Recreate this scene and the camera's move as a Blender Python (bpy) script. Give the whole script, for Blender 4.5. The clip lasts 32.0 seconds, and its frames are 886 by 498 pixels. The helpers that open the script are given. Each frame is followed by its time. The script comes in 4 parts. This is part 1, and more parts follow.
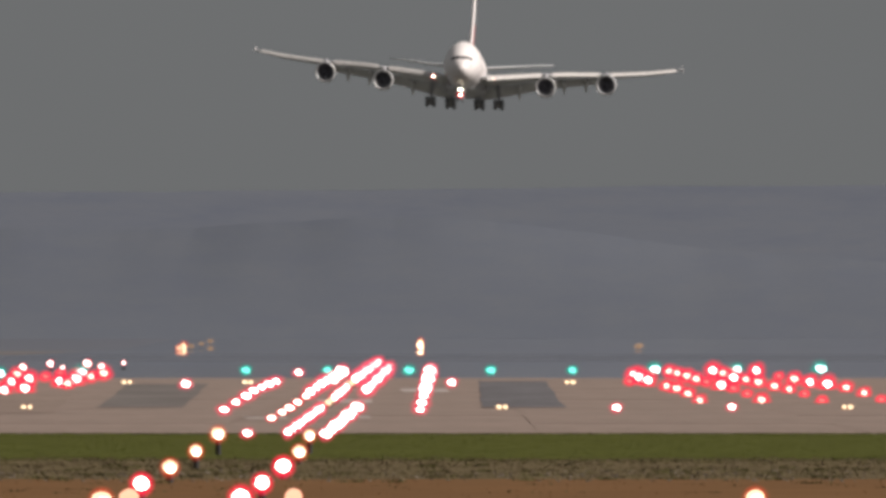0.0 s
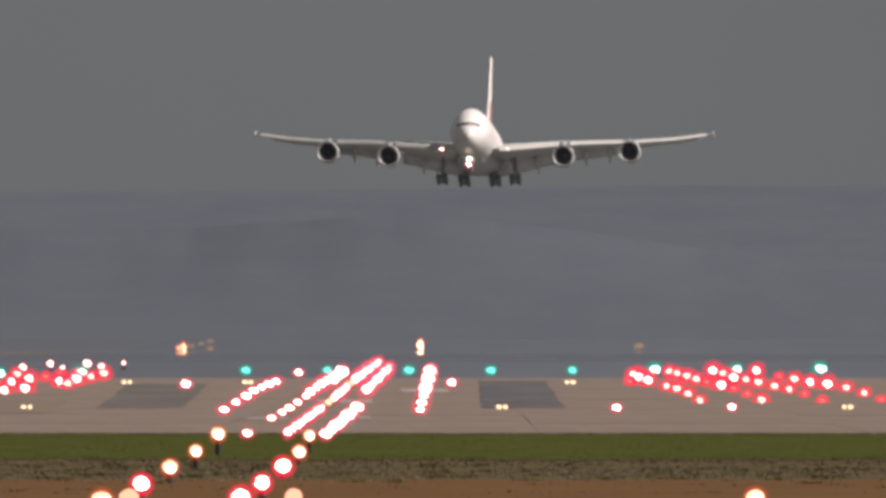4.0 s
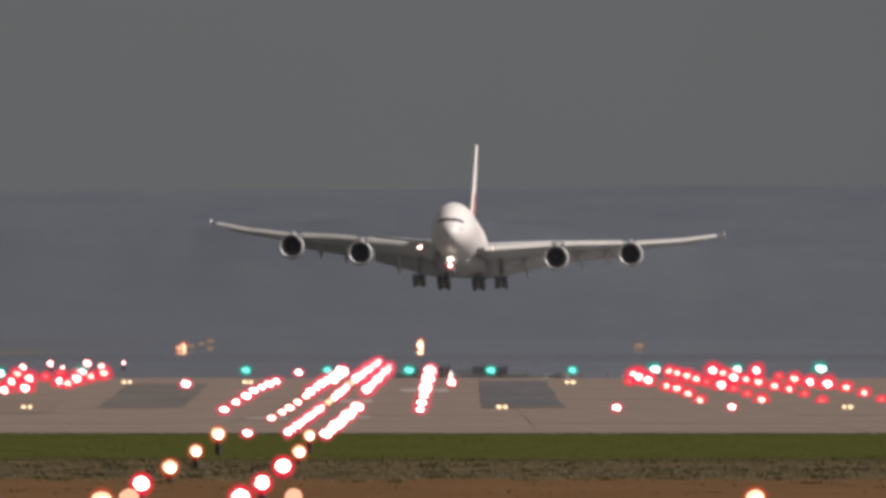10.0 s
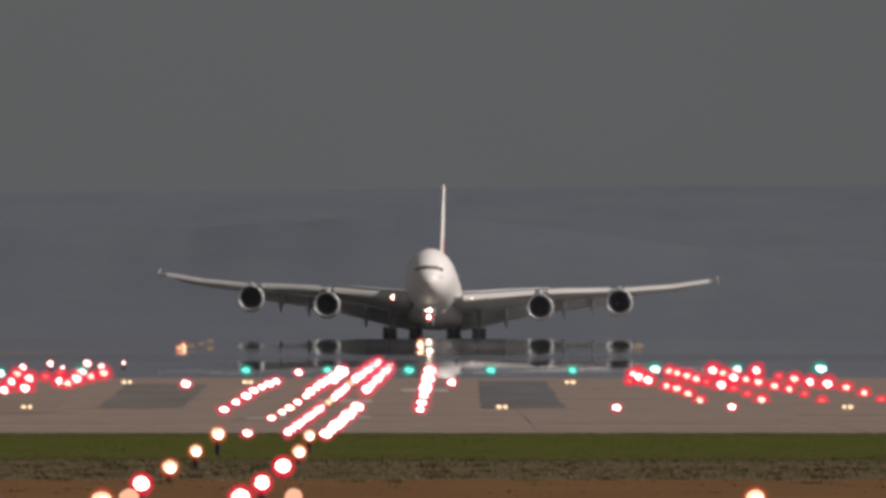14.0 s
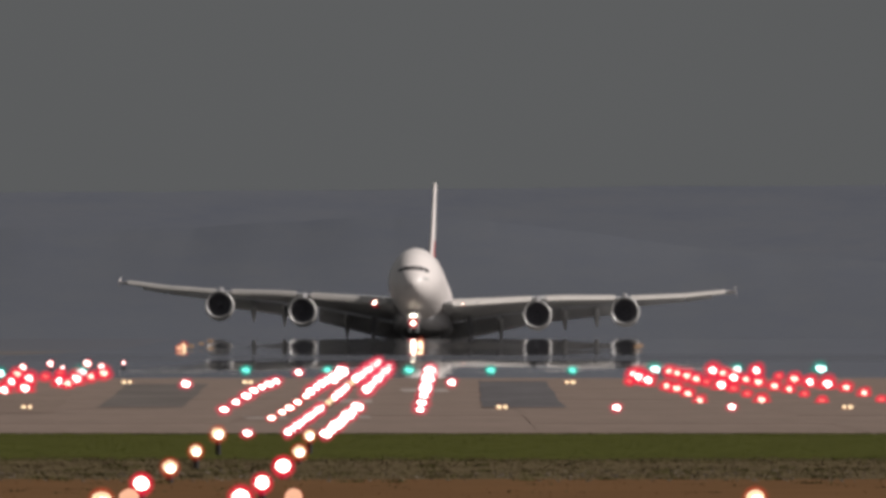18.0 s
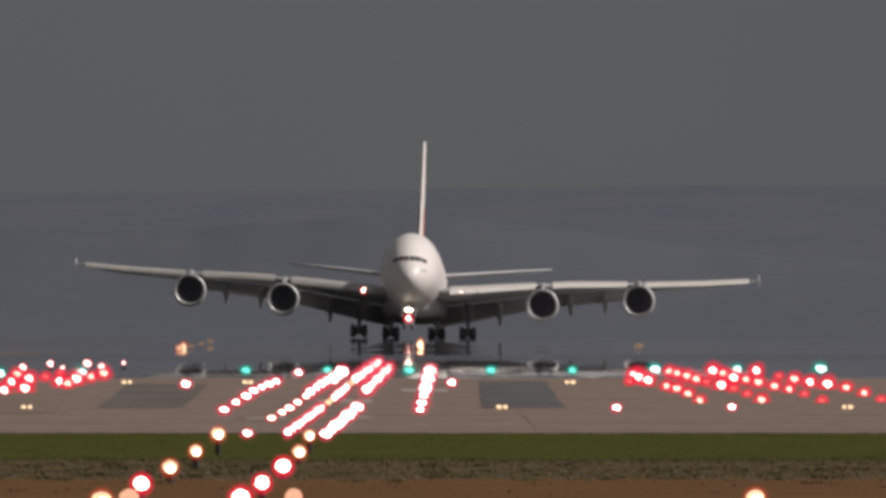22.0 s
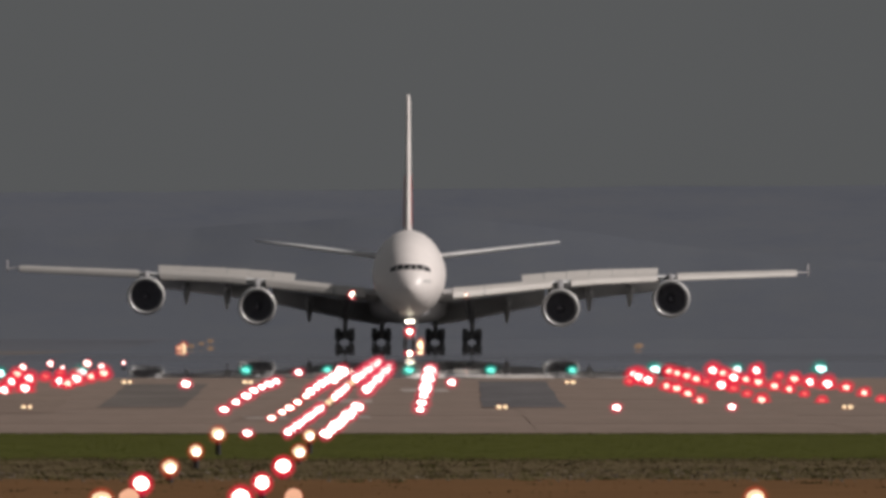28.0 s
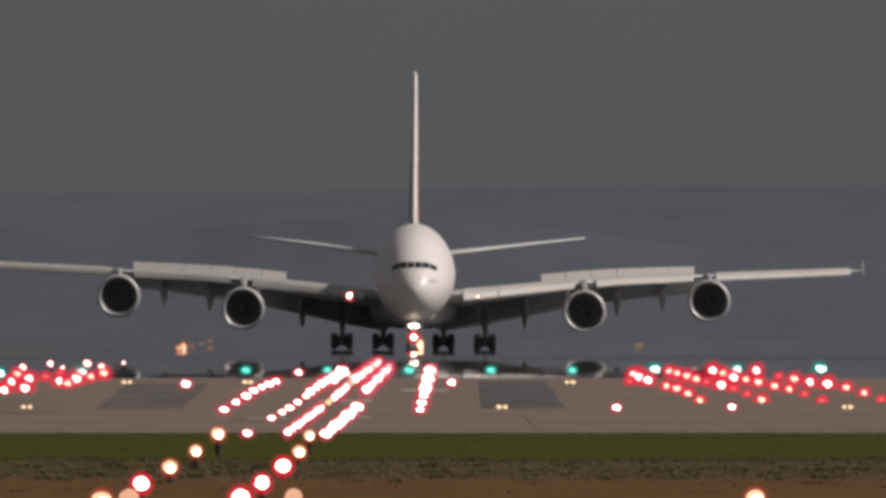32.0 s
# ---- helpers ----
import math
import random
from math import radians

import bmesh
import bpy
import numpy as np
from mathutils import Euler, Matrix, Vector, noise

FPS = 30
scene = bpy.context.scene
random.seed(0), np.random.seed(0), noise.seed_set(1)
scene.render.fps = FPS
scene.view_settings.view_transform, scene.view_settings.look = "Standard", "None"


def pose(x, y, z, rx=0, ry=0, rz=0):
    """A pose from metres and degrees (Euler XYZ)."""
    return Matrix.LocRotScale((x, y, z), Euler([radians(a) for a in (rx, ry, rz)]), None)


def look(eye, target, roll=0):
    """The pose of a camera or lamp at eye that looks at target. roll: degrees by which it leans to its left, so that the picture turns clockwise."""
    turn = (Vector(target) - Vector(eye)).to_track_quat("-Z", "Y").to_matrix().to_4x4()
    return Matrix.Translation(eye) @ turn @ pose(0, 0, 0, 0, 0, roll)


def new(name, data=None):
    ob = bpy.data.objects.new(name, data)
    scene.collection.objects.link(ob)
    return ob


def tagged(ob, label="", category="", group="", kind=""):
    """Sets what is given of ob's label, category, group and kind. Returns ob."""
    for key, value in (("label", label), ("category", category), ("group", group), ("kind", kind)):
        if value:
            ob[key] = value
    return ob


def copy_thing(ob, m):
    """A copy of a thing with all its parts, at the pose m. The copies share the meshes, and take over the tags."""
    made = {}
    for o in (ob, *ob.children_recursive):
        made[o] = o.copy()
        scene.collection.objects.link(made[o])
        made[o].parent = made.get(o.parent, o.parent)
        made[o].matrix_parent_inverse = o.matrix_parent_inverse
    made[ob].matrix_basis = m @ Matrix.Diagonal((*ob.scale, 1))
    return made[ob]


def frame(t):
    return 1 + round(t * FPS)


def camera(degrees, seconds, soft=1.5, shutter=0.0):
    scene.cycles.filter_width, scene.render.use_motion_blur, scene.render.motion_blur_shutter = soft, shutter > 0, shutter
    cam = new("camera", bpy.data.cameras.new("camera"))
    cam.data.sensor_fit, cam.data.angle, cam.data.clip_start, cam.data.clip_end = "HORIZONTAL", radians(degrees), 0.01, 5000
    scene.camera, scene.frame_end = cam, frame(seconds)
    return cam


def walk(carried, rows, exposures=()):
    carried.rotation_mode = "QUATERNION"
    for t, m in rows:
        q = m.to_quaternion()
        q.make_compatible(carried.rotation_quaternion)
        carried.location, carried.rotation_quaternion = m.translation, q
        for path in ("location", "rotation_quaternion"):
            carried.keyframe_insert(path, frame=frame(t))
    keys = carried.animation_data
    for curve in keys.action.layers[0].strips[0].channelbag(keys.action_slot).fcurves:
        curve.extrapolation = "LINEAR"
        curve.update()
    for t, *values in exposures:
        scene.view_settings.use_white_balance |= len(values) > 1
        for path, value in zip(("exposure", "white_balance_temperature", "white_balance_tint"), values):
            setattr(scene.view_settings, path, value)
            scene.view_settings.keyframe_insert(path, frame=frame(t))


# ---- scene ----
# Telephoto view down a runway towards a landing four-engined airliner.
# World: +y runs away from the camera along the runway, +x to its right.
cam = camera(2.218, 32.0, soft=3.8)
EYE = (0.0, 0.0, 1.97)
STAND = look(EYE, (0.0, 1000.0, 1.97 + 1000.0 * 134.0 / 40500.0))
walk(cam, [(0.0, STAND), (32.0, STAND)],
     [(0.0, 0.70), (3.0, 0.68), (6.0, 0.55), (9.0, 0.45), (11.5, 0.35), (14.0, 0.21), (19.0, 0.16), (25.0, 0.08), (32.0, -0.04)])

# ---- world and sun ----
SUN_AZ, SUN_EL = 75.0, 38.0     # the sun stands behind the camera, to its right
sky_world = bpy.data.worlds.new("overcast_sky")
scene.world = sky_world
sky_world.use_nodes = True
wn, wl = sky_world.node_tree.nodes, sky_world.node_tree.links
wn.clear()
sky = wn.new("ShaderNodeTexSky")
sky.sky_type, sky.sun_disc = "NISHITA", False
sky.sun_elevation, sky.sun_rotation = radians(SUN_EL), radians(180.0 - SUN_AZ)
sky.air_density, sky.dust_density = 1.5, 4.0
grey = wn.new("ShaderNodeHueSaturation")
grey.inputs["Saturation"].default_value = 0.2
grey.inputs["Value"].default_value = 0.05
wl.new(sky.outputs[0], grey.inputs["Color"])
cloud = wn.new("ShaderNodeTexNoise")
cloud.inputs["Scale"].default_value = 40.0
cloud.inputs["Detail"].default_value = 4.0
wtc = wn.new("ShaderNodeTexCoord")
wl.new(wtc.outputs["Generated"], cloud.inputs["Vector"])
cramp = wn.new("ShaderNodeMapRange")
cramp.inputs["To Min"].default_value, cramp.inputs["To Max"].default_value = 0.94, 1.06
wl.new(cloud.outputs["Fac"], cramp.inputs["Value"])
deck = wn.new("ShaderNodeMix")
deck.data_type = "RGBA"
deck.inputs["Factor"].default_value = 0.85
wl.new(grey.outputs[0], deck.inputs["A"])
deck.inputs["B"].default_value = (0.105, 0.108, 0.110, 1)
cmul = wn.new("ShaderNodeVectorMath")
cmul.operation = "SCALE"
wl.new(deck.outputs["Result"], cmul.inputs[0])
wl.new(cramp.outputs[0], cmul.inputs["Scale"])
wbg = wn.new("ShaderNodeBackground")
wl.new(cmul.outputs[0], wbg.inputs["Color"])
wbg.inputs["Strength"].default_value = 1.0
wout = wn.new("ShaderNodeOutputWorld")
wl.new(wbg.outputs[0], wout.inputs["Surface"])

sun_data = bpy.data.lights.new("sun", "SUN")
sun_data.energy, sun_data.angle, sun_data.color = 3.7, radians(1.0), (1.0, 0.935, 0.88)
sun = new("sun", sun_data)
sun.matrix_world = look((600.0 * math.sin(radians(SUN_AZ)), -600.0 * math.cos(radians(SUN_AZ)), 600.0 * math.tan(radians(SUN_EL))), (0, 0, 0))


# ---- materials ----
def mat(name, color, rough=0.6, metal=0.0, vary=0.12, scale=1.0, bump=0.0, bump_scale=20.0, stretch=(1, 1, 1),
        color2=None, color3=None, spec=0.5, dist=0.02):
    """A surface with two scales of noise in its colour and fine relief."""
    m = bpy.data.materials.new(name)
    m.use_nodes = True
    n, l = m.node_tree.nodes, m.node_tree.links
    b = n["Principled BSDF"]
    b.inputs["Roughness"].default_value, b.inputs["Metallic"].default_value = rough, metal
    b.inputs["Specular IOR Level"].default_value = spec
    tc = n.new("ShaderNodeTexCoord")
    mp = n.new("ShaderNodeMapping")
    mp.inputs["Scale"].default_value = stretch
    l.new(tc.outputs["Object"], mp.inputs["Vector"])
    big, small = n.new("ShaderNodeTexNoise"), n.new("ShaderNodeTexNoise")
    big.inputs["Scale"].default_value, small.inputs["Scale"].default_value = scale, scale * 9.0
    big.inputs["Detail"].default_value, small.inputs["Detail"].default_value = 5.0, 4.0
    l.new(mp.outputs[0], big.inputs["Vector"])
    l.new(mp.outputs[0], small.inputs["Vector"])
    r = n.new("ShaderNodeValToRGB")
    lo = tuple(c * (1 - vary) for c in color) if color2 is None else color2
    hi = tuple(min(1, c * (1 + vary)) for c in color) if color3 is None else color3
    e = r.color_ramp.elements
    e[0].position, e[0].color = 0.32, (*lo, 1)
    e[1].position, e[1].color = 0.68, (*hi, 1)
    mid = e.new(0.5)
    mid.color = (*color, 1)
    mx = n.new("ShaderNodeMath")
    mx.operation = "MULTIPLY_ADD"
    l.new(small.outputs["Fac"], mx.inputs[0])
    mx.inputs[1].default_value = 0.4
    ad = n.new("ShaderNodeMath")
    ad.operation = "MULTIPLY"
    l.new(big.outputs["Fac"], ad.inputs[0])
    ad.inputs[1].default_value = 0.6
    l.new(ad.outputs[0], mx.inputs[2])
    l.new(mx.outputs[0], r.inputs["Fac"])
    l.new(r.outputs[0], b.inputs["Base Color"])
    if bump:
        bn, bp = n.new("ShaderNodeTexNoise"), n.new("ShaderNodeBump")
        bn.inputs["Scale"].default_value, bn.inputs["Detail"].default_value = bump_scale, 4.0
        l.new(mp.outputs[0], bn.inputs["Vector"])
        l.new(bn.outputs["Fac"], bp.inputs["Height"])
        bp.inputs["Strength"].default_value, bp.inputs["Distance"].default_value = bump, dist
        l.new(bp.outputs[0], b.inputs["Normal"])
    return m


def glow(name, color, strength, clear=0.0):
    """A lit lamp face or bloom ring; clear: how much one sees through it."""
    m = bpy.data.materials.new(name)
    m.use_nodes = True
    n, l = m.node_tree.nodes, m.node_tree.links
    n.clear()
    e, o = n.new("ShaderNodeEmission"), n.new("ShaderNodeOutputMaterial")
    e.inputs["Color"].default_value, e.inputs["Strength"].default_value = (*color, 1), strength
    if clear:
        t, a = n.new("ShaderNodeBsdfTransparent"), n.new("ShaderNodeMixShader")
        a.inputs[0].default_value = clear
        l.new(e.outputs[0], a.inputs[1])
        l.new(t.outputs[0], a.inputs[2])
        l.new(a.outputs[0], o.inputs["Surface"])
    else:
        l.new(e.outputs[0], o.inputs["Surface"])
    return m


M_GROUND = mat("field_grass", (0.066, 0.066, 0.058), 0.9, vary=0.12, scale=0.02, spec=0.1)
# meadow grass in pale blue-grey: distance haze put into its colour
M_MEADOW = mat("haze_tinted_meadow", (0.100, 0.103, 0.119), 0.95, vary=0.05, scale=0.03, spec=0.0, stretch=(1, 0.1, 1))
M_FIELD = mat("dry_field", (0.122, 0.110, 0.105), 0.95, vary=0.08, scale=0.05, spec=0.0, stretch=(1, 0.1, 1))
M_GRASSBED = mat("grass_bed", (0.054, 0.057, 0.011), 0.95, vary=0.22, scale=0.35, spec=0.05, bump=0.25, bump_scale=6.0)
M_ROUGHBED = mat("stony_soil", (0.088, 0.066, 0.034), 0.95, vary=0.35, scale=0.9, spec=0.05, bump=0.6, bump_scale=8.0)
M_DIRT = mat("brown_dirt", (0.115, 0.060, 0.026), 0.95, vary=0.2, scale=0.35, spec=0.05, bump=0.6, bump_scale=5.0)
M_CONCRETE = mat("worn_concrete", (0.188, 0.142, 0.119), 0.9, vary=0.20, scale=0.16, spec=0.1, stretch=(1, 0.12, 1))
M_PATCH = mat("dark_asphalt", (0.098, 0.091, 0.095), 0.9, vary=0.33, scale=0.3, spec=0.1, stretch=(1, 0.15, 1))
M_PATCH2 = mat("faded_asphalt", (0.112, 0.097, 0.090), 0.9, vary=0.25, scale=0.25, spec=0.1, stretch=(1, 0.15, 1))
M_STAIN = mat("stained_concrete", (0.172, 0.129, 0.107), 0.9, vary=0.25, scale=0.2, spec=0.1, stretch=(1, 0.12, 1))
M_PALE = mat("pale_surface", (0.292, 0.251, 0.231), 0.85, vary=0.25, scale=0.8, spec=0.1, stretch=(1, 0.15, 1))
# the hills' base colours carry the haze as pale blue-grey
M_HILL = mat("haze_tinted_hill_far", (0.098, 0.105, 0.125), 1.0, scale=0.03, spec=0.0, stretch=(1, 0.02, 9), color2=(0.088, 0.095, 0.119), color3=(0.105, 0.110, 0.126))
M_HILL2 = mat("haze_tinted_hill_near", (0.095, 0.102, 0.121), 1.0, scale=0.07, spec=0.0, stretch=(1, 0.02, 5), color2=(0.090, 0.097, 0.119), color3=(0.101, 0.107, 0.123))
M_BLADE = mat("green_blades", (0.051, 0.056, 0.011), 0.85, vary=0.3, scale=0.16, spec=0.02, color2=(0.042, 0.051, 0.009), color3=(0.066, 0.062, 0.013))
M_WEED = mat("olive_blades", (0.080, 0.066, 0.030), 0.85, vary=0.4, scale=0.7, spec=0.1)
M_CLUMP = mat("dark_weeds", (0.080, 0.070, 0.030), 0.9, vary=0.4, scale=1.2, spec=0.02)
M_STRAW = mat("dry_straw", (0.115, 0.086, 0.056), 0.85, vary=0.35, scale=1.5, spec=0.1)
M_STONE = mat("pale_stone", (0.145, 0.118, 0.095), 0.9, vary=0.8, scale=4.0, spec=0.1)

M_WHITE = mat("white_aircraft_paint", (0.71, 0.655, 0.64), 0.34, vary=0.05, scale=0.25, spec=0.25)
M_WING = mat("grey_wing_paint", (0.60, 0.595, 0.60), 0.45, vary=0.07, scale=0.4, spec=0.4)
M_SLAT = mat("bare_slat_metal", (0.47, 0.44, 0.42), 0.5, metal=0.1, vary=0.07, scale=0.5)
M_LIP = mat("polished_inlet_lip", (0.47, 0.46, 0.46), 0.45, metal=0.6, vary=0.05, scale=0.8)
M_NAC = mat("white_nacelle_paint", (0.56, 0.54, 0.53), 0.4, vary=0.06, scale=0.6)
# intake and fan greys raised to stand in for distance haze
M_DARKIN = mat("dark_intake", (0.17, 0.165, 0.185), 0.9, vary=0.2, scale=2.0, spec=0.0)
M_FAN = mat("fan_blades", (0.16, 0.155, 0.175), 0.9, metal=0.0, vary=0.2, scale=3.0)
M_PYLON = mat("grey_pylon_paint", (0.30, 0.29, 0.30), 0.6, vary=0.1, scale=0.8)
M_BELLY = mat("grey_belly_paint", (0.52, 0.51, 0.53), 0.55, vary=0.1, scale=0.5)
M_FLAP = mat("grey_flap_paint", (0.66, 0.655, 0.67), 0.55, vary=0.1, scale=0.6)
M_GLASS = mat("dark_cockpit_glass", (0.035, 0.033, 0.036), 0.12, vary=0.1, scale=1.0)
# gear, tyre and brake greys raised too: haze put into their colours
M_STEEL = mat("gear_steel", (0.46, 0.46, 0.49), 0.5, metal=0.3, vary=0.2, scale=3.0)
M_TYRE = mat("tyre_rubber", (0.21, 0.21, 0.225), 0.85, vary=0.2, scale=5.0, spec=0.2)
M_BRAKE = mat("sooty_brake_pack", (0.17, 0.17, 0.18), 0.8, vary=0.2, scale=5.0)
M_HUB = mat("wheel_hub", (0.28, 0.28, 0.29), 0.5, metal=0.4, vary=0.1, scale=5.0)
M_RED = mat("flag_red", (0.45, 0.05, 0.05), 0.4, vary=0.06)
M_GREEN = mat("flag_green", (0.02, 0.14, 0.085), 0.4, vary=0.06)
M_BLACK = mat("flag_black", (0.02, 0.02, 0.022), 0.4, vary=0.06)
M_MARK = mat("faint_grey_marking", (0.35, 0.34, 0.34), 0.5, vary=0.05)
M_POST = mat("lamp_post_dark", (0.014, 0.012, 0.012), 0.7, vary=0.2, scale=6.0)
M_HOUSING = mat("lamp_housing", (0.10, 0.06, 0.04), 0.6, vary=0.2, scale=8.0)

G_CORE_W = glow("lamp_core_warm_white", (1.0, 0.86, 0.70), 5.0)
G_CORE_P = glow("lamp_core_pink_white", (1.0, 0.74, 0.68), 3.5)
G_CORE_X = glow("lamp_core_pink_white_strong", (1.0, 0.74, 0.68), 6.5)
G_CORE_R = glow("lamp_core_red", (1.0, 0.52, 0.40), 2.3)
G_CORE_C = glow("lamp_core_cream", (1.0, 0.74, 0.45), 1.2)
G_CORE_T = glow("lamp_core_orange", (1.0, 0.52, 0.33), 0.9)
G_RIM_R2 = glow("lamp_core_dim_red", (1.0, 0.16, 0.14), 1.0)
G_CORE_GB = glow("lamp_core_cyan_white", (0.62, 1.0, 0.95), 2.3)
G_FAINT = glow("lamp_core_faint", (1.0, 0.66, 0.42), 0.30, 0.40)
G_CORE_CL = glow("lamp_core_pale_cream", (1.0, 0.76, 0.46), 2.0)
G_CORE_G = glow("lamp_core_green", (0.20, 1.0, 0.80), 1.1)


def bloom_rings(name, color, strength, clears):
    """Bloom painted round a lens as glowing rings, clearer from ring to ring."""
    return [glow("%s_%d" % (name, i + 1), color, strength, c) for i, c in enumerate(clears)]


G_BLOOM_R = bloom_rings("lamp_bloom_red", (1.0, 0.030, 0.070), 0.92, (0.08, 0.25, 0.52, 0.80))
G_BLOOM_S = bloom_rings("lamp_bloom_thin_red", (1.0, 0.08, 0.14), 0.84, (0.18, 0.42, 0.68, 0.89))
G_BLOOM_O = bloom_rings("lamp_bloom_amber", (1.0, 0.13, 0.06), 0.62, (0.25, 0.50, 0.74, 0.90))
G_BLOOM_F = bloom_rings("lamp_bloom_faint", (1.0, 0.60, 0.36), 0.30, (0.60, 0.78, 0.90, 0.96))
G_BLOOM_G = bloom_rings("lamp_bloom_green", (0.0, 0.50, 0.38), 0.62, (0.15, 0.40, 0.70, 0.90))
G_LAND = glow("landing_light", (1.0, 0.93, 0.72), 9.0)


def runway_material():
    """Heat-shimmering runway: at this flat angle the hot layer over it mirrors what stands behind, bent upwards and wavering."""
    m = bpy.data.materials.new("shimmering_runway")
    m.use_nodes = True
    n, l = m.node_tree.nodes, m.node_tree.links
    b = n["Principled BSDF"]
    b.inputs["Base Color"].default_value = (0.15, 0.145, 0.14, 1)
    b.inputs["Specular IOR Level"].default_value = 0.15
    b.inputs["Roughness"].default_value = 0.009
    tc = n.new("ShaderNodeTexCoord")
    sep = n.new("ShaderNodeSeparateXYZ")
    l.new(tc.outputs["Object"], sep.inputs[0])

    def waver(sx, sy, detail):
        mp, no = n.new("ShaderNodeMapping"), n.new("ShaderNodeTexNoise")
        mp.inputs["Scale"].default_value = (sx, sy, 1.0)
        l.new(tc.outputs["Object"], mp.inputs["Vector"])
        l.new(mp.outputs[0], no.inputs["Vector"])
        no.inputs["Scale"].default_value, no.inputs["Detail"].default_value = 1.0, detail
        return no.outputs["Fac"]

    # how far the hot layer leans towards the viewer, by the distance along the runway
    along, lean = n.new("ShaderNodeMapRange"), n.new("ShaderNodeValToRGB")
    l.new(sep.outputs["Y"], along.inputs["Value"])
    along.inputs["From Min"].default_value, along.inputs["From Max"].default_value = 850.0, 2450.0
    l.new(along.outputs[0], lean.inputs["Fac"])
    def profile(ramp, stops, share):
        marks = ramp.color_ramp.elements
        while len(marks) < len(stops):
            marks.new(0.5)
        for _ in range(2):
            for mark, (y, v) in zip(marks, stops):
                mark.position, mark.color = (y - 850.0) / 1600.0, (v * share, v * share, v * share, 1.0)

    profile(lean, ((850, 1.0), (950, 0.8), (1020, 0.65), (1130, 0.45), (1300, 0.3), (1460, 0.25), (1620, 0.45), (1780, 0.9), (2000, 1.15), (2065, 1.1), (2120, 0.9), (2195, 0.7), (2285, 0.5), (2450, 0.2)), 0.5)
    tilt = n.new("ShaderNodeMath")
    tilt.operation = "MULTIPLY"
    l.new(lean.outputs["Color"], tilt.inputs[0])
    tilt.inputs[1].default_value = -0.002
    wob = n.new("ShaderNodeMapRange")
    l.new(waver(0.16, 0.026, 4.0), wob.inputs["Value"])
    wob.inputs["From Min"].default_value, wob.inputs["From Max"].default_value = 0.25, 0.75
    wob.inputs["To Min"].default_value, wob.inputs["To Max"].default_value = -0.00055, 0.00055
    fine = n.new("ShaderNodeMapRange")
    l.new(waver(1.5, 0.045, 3.0), fine.inputs["Value"])
    fine.inputs["From Min"].default_value, fine.inputs["From Max"].default_value = 0.25, 0.75
    fine.inputs["To Min"].default_value, fine.inputs["To Max"].default_value = -0.00018, 0.00018
    both = n.new("ShaderNodeMath")
    l.new(wob.outputs[0], both.inputs[0])
    l.new(fine.outputs[0], both.inputs[1])
    add = n.new("ShaderNodeMath")
    calm, less = n.new("ShaderNodeMapRange"), n.new("ShaderNodeMath")
    l.new(sep.outputs["Y"], calm.inputs["Value"])
    calm.inputs["From Min"].default_value, calm.inputs["From Max"].default_value = 1050.0, 1700.0
    calm.inputs["To Min"].default_value, calm.inputs["To Max"].default_value = 1.0, 0.28
    less.operation = "MULTIPLY"
    l.new(both.outputs[0], less.inputs[0])
    l.new(calm.outputs[0], less.inputs[1])
    l.new(tilt.outputs[0], add.inputs[0])
    l.new(less.outputs[0], add.inputs[1])
    vec, nrm = n.new("ShaderNodeCombineXYZ"), n.new("ShaderNodeVectorMath")
    l.new(add.outputs[0], vec.inputs["Y"])
    vec.inputs["Z"].default_value = 1.0
    nrm.operation = "NORMALIZE"
    l.new(vec.outputs[0], nrm.inputs[0])
    l.new(nrm.outputs[0], b.inputs["Normal"])
    # pale matte streaks, painted for bright reflections in the shimmer
    dull = n.new("ShaderNodeBsdfDiffuse")
    dull.inputs["Color"].default_value = (0.245, 0.22, 0.21, 1)
    streak = n.new("ShaderNodeMapRange")
    l.new(waver(0.06, 0.03, 5.0), streak.inputs["Value"])
    streak.inputs["From Min"].default_value, streak.inputs["From Max"].default_value = 0.50, 0.72
    streak.inputs["To Min"].default_value, streak.inputs["To Max"].default_value = 0.0, 0.2
    near = n.new("ShaderNodeMapRange")
    l.new(sep.outputs["Y"], near.inputs["Value"])
    near.inputs["From Min"].default_value, near.inputs["From Max"].default_value = 860.0, 1150.0
    near.inputs["To Min"].default_value, near.inputs["To Max"].default_value = 1.0, 0.0
    mul = n.new("ShaderNodeMath")
    mul.operation = "MULTIPLY"
    l.new(streak.outputs[0], mul.inputs[0])
    l.new(near.outputs[0], mul.inputs[1])
    mix = n.new("ShaderNodeMixShader")
    l.new(mul.outputs[0], mix.inputs["Fac"])
    l.new(b.outputs[0], mix.inputs[1])
    l.new(dull.outputs[0], mix.inputs[2])
    # matte layer in the hills' blue-grey, painted to pass for their reflection
    bare, veil, matte_ramp = n.new("ShaderNodeBsdfDiffuse"), n.new("ShaderNodeMixShader"), n.new("ShaderNodeValToRGB")
    bare.inputs["Color"].default_value = (0.094, 0.099, 0.115, 1)
    # strongest over a middle stretch, where it replaces the mirror
    l.new(along.outputs[0], matte_ramp.inputs["Fac"])
    profile(matte_ramp, ((850, 0.04), (1200, 0.04), (1290, 0.75), (1430, 0.75), (1560, 0.04), (2450, 0.04)), 1.0)
    l.new(matte_ramp.outputs["Color"], veil.inputs["Fac"])
    l.new(mix.outputs[0], veil.inputs[1])
    l.new(bare.outputs[0], veil.inputs[2])
    l.new(veil.outputs[0], n["Material Output"].inputs["Surface"])
    return m


M_RUNWAY = runway_material()


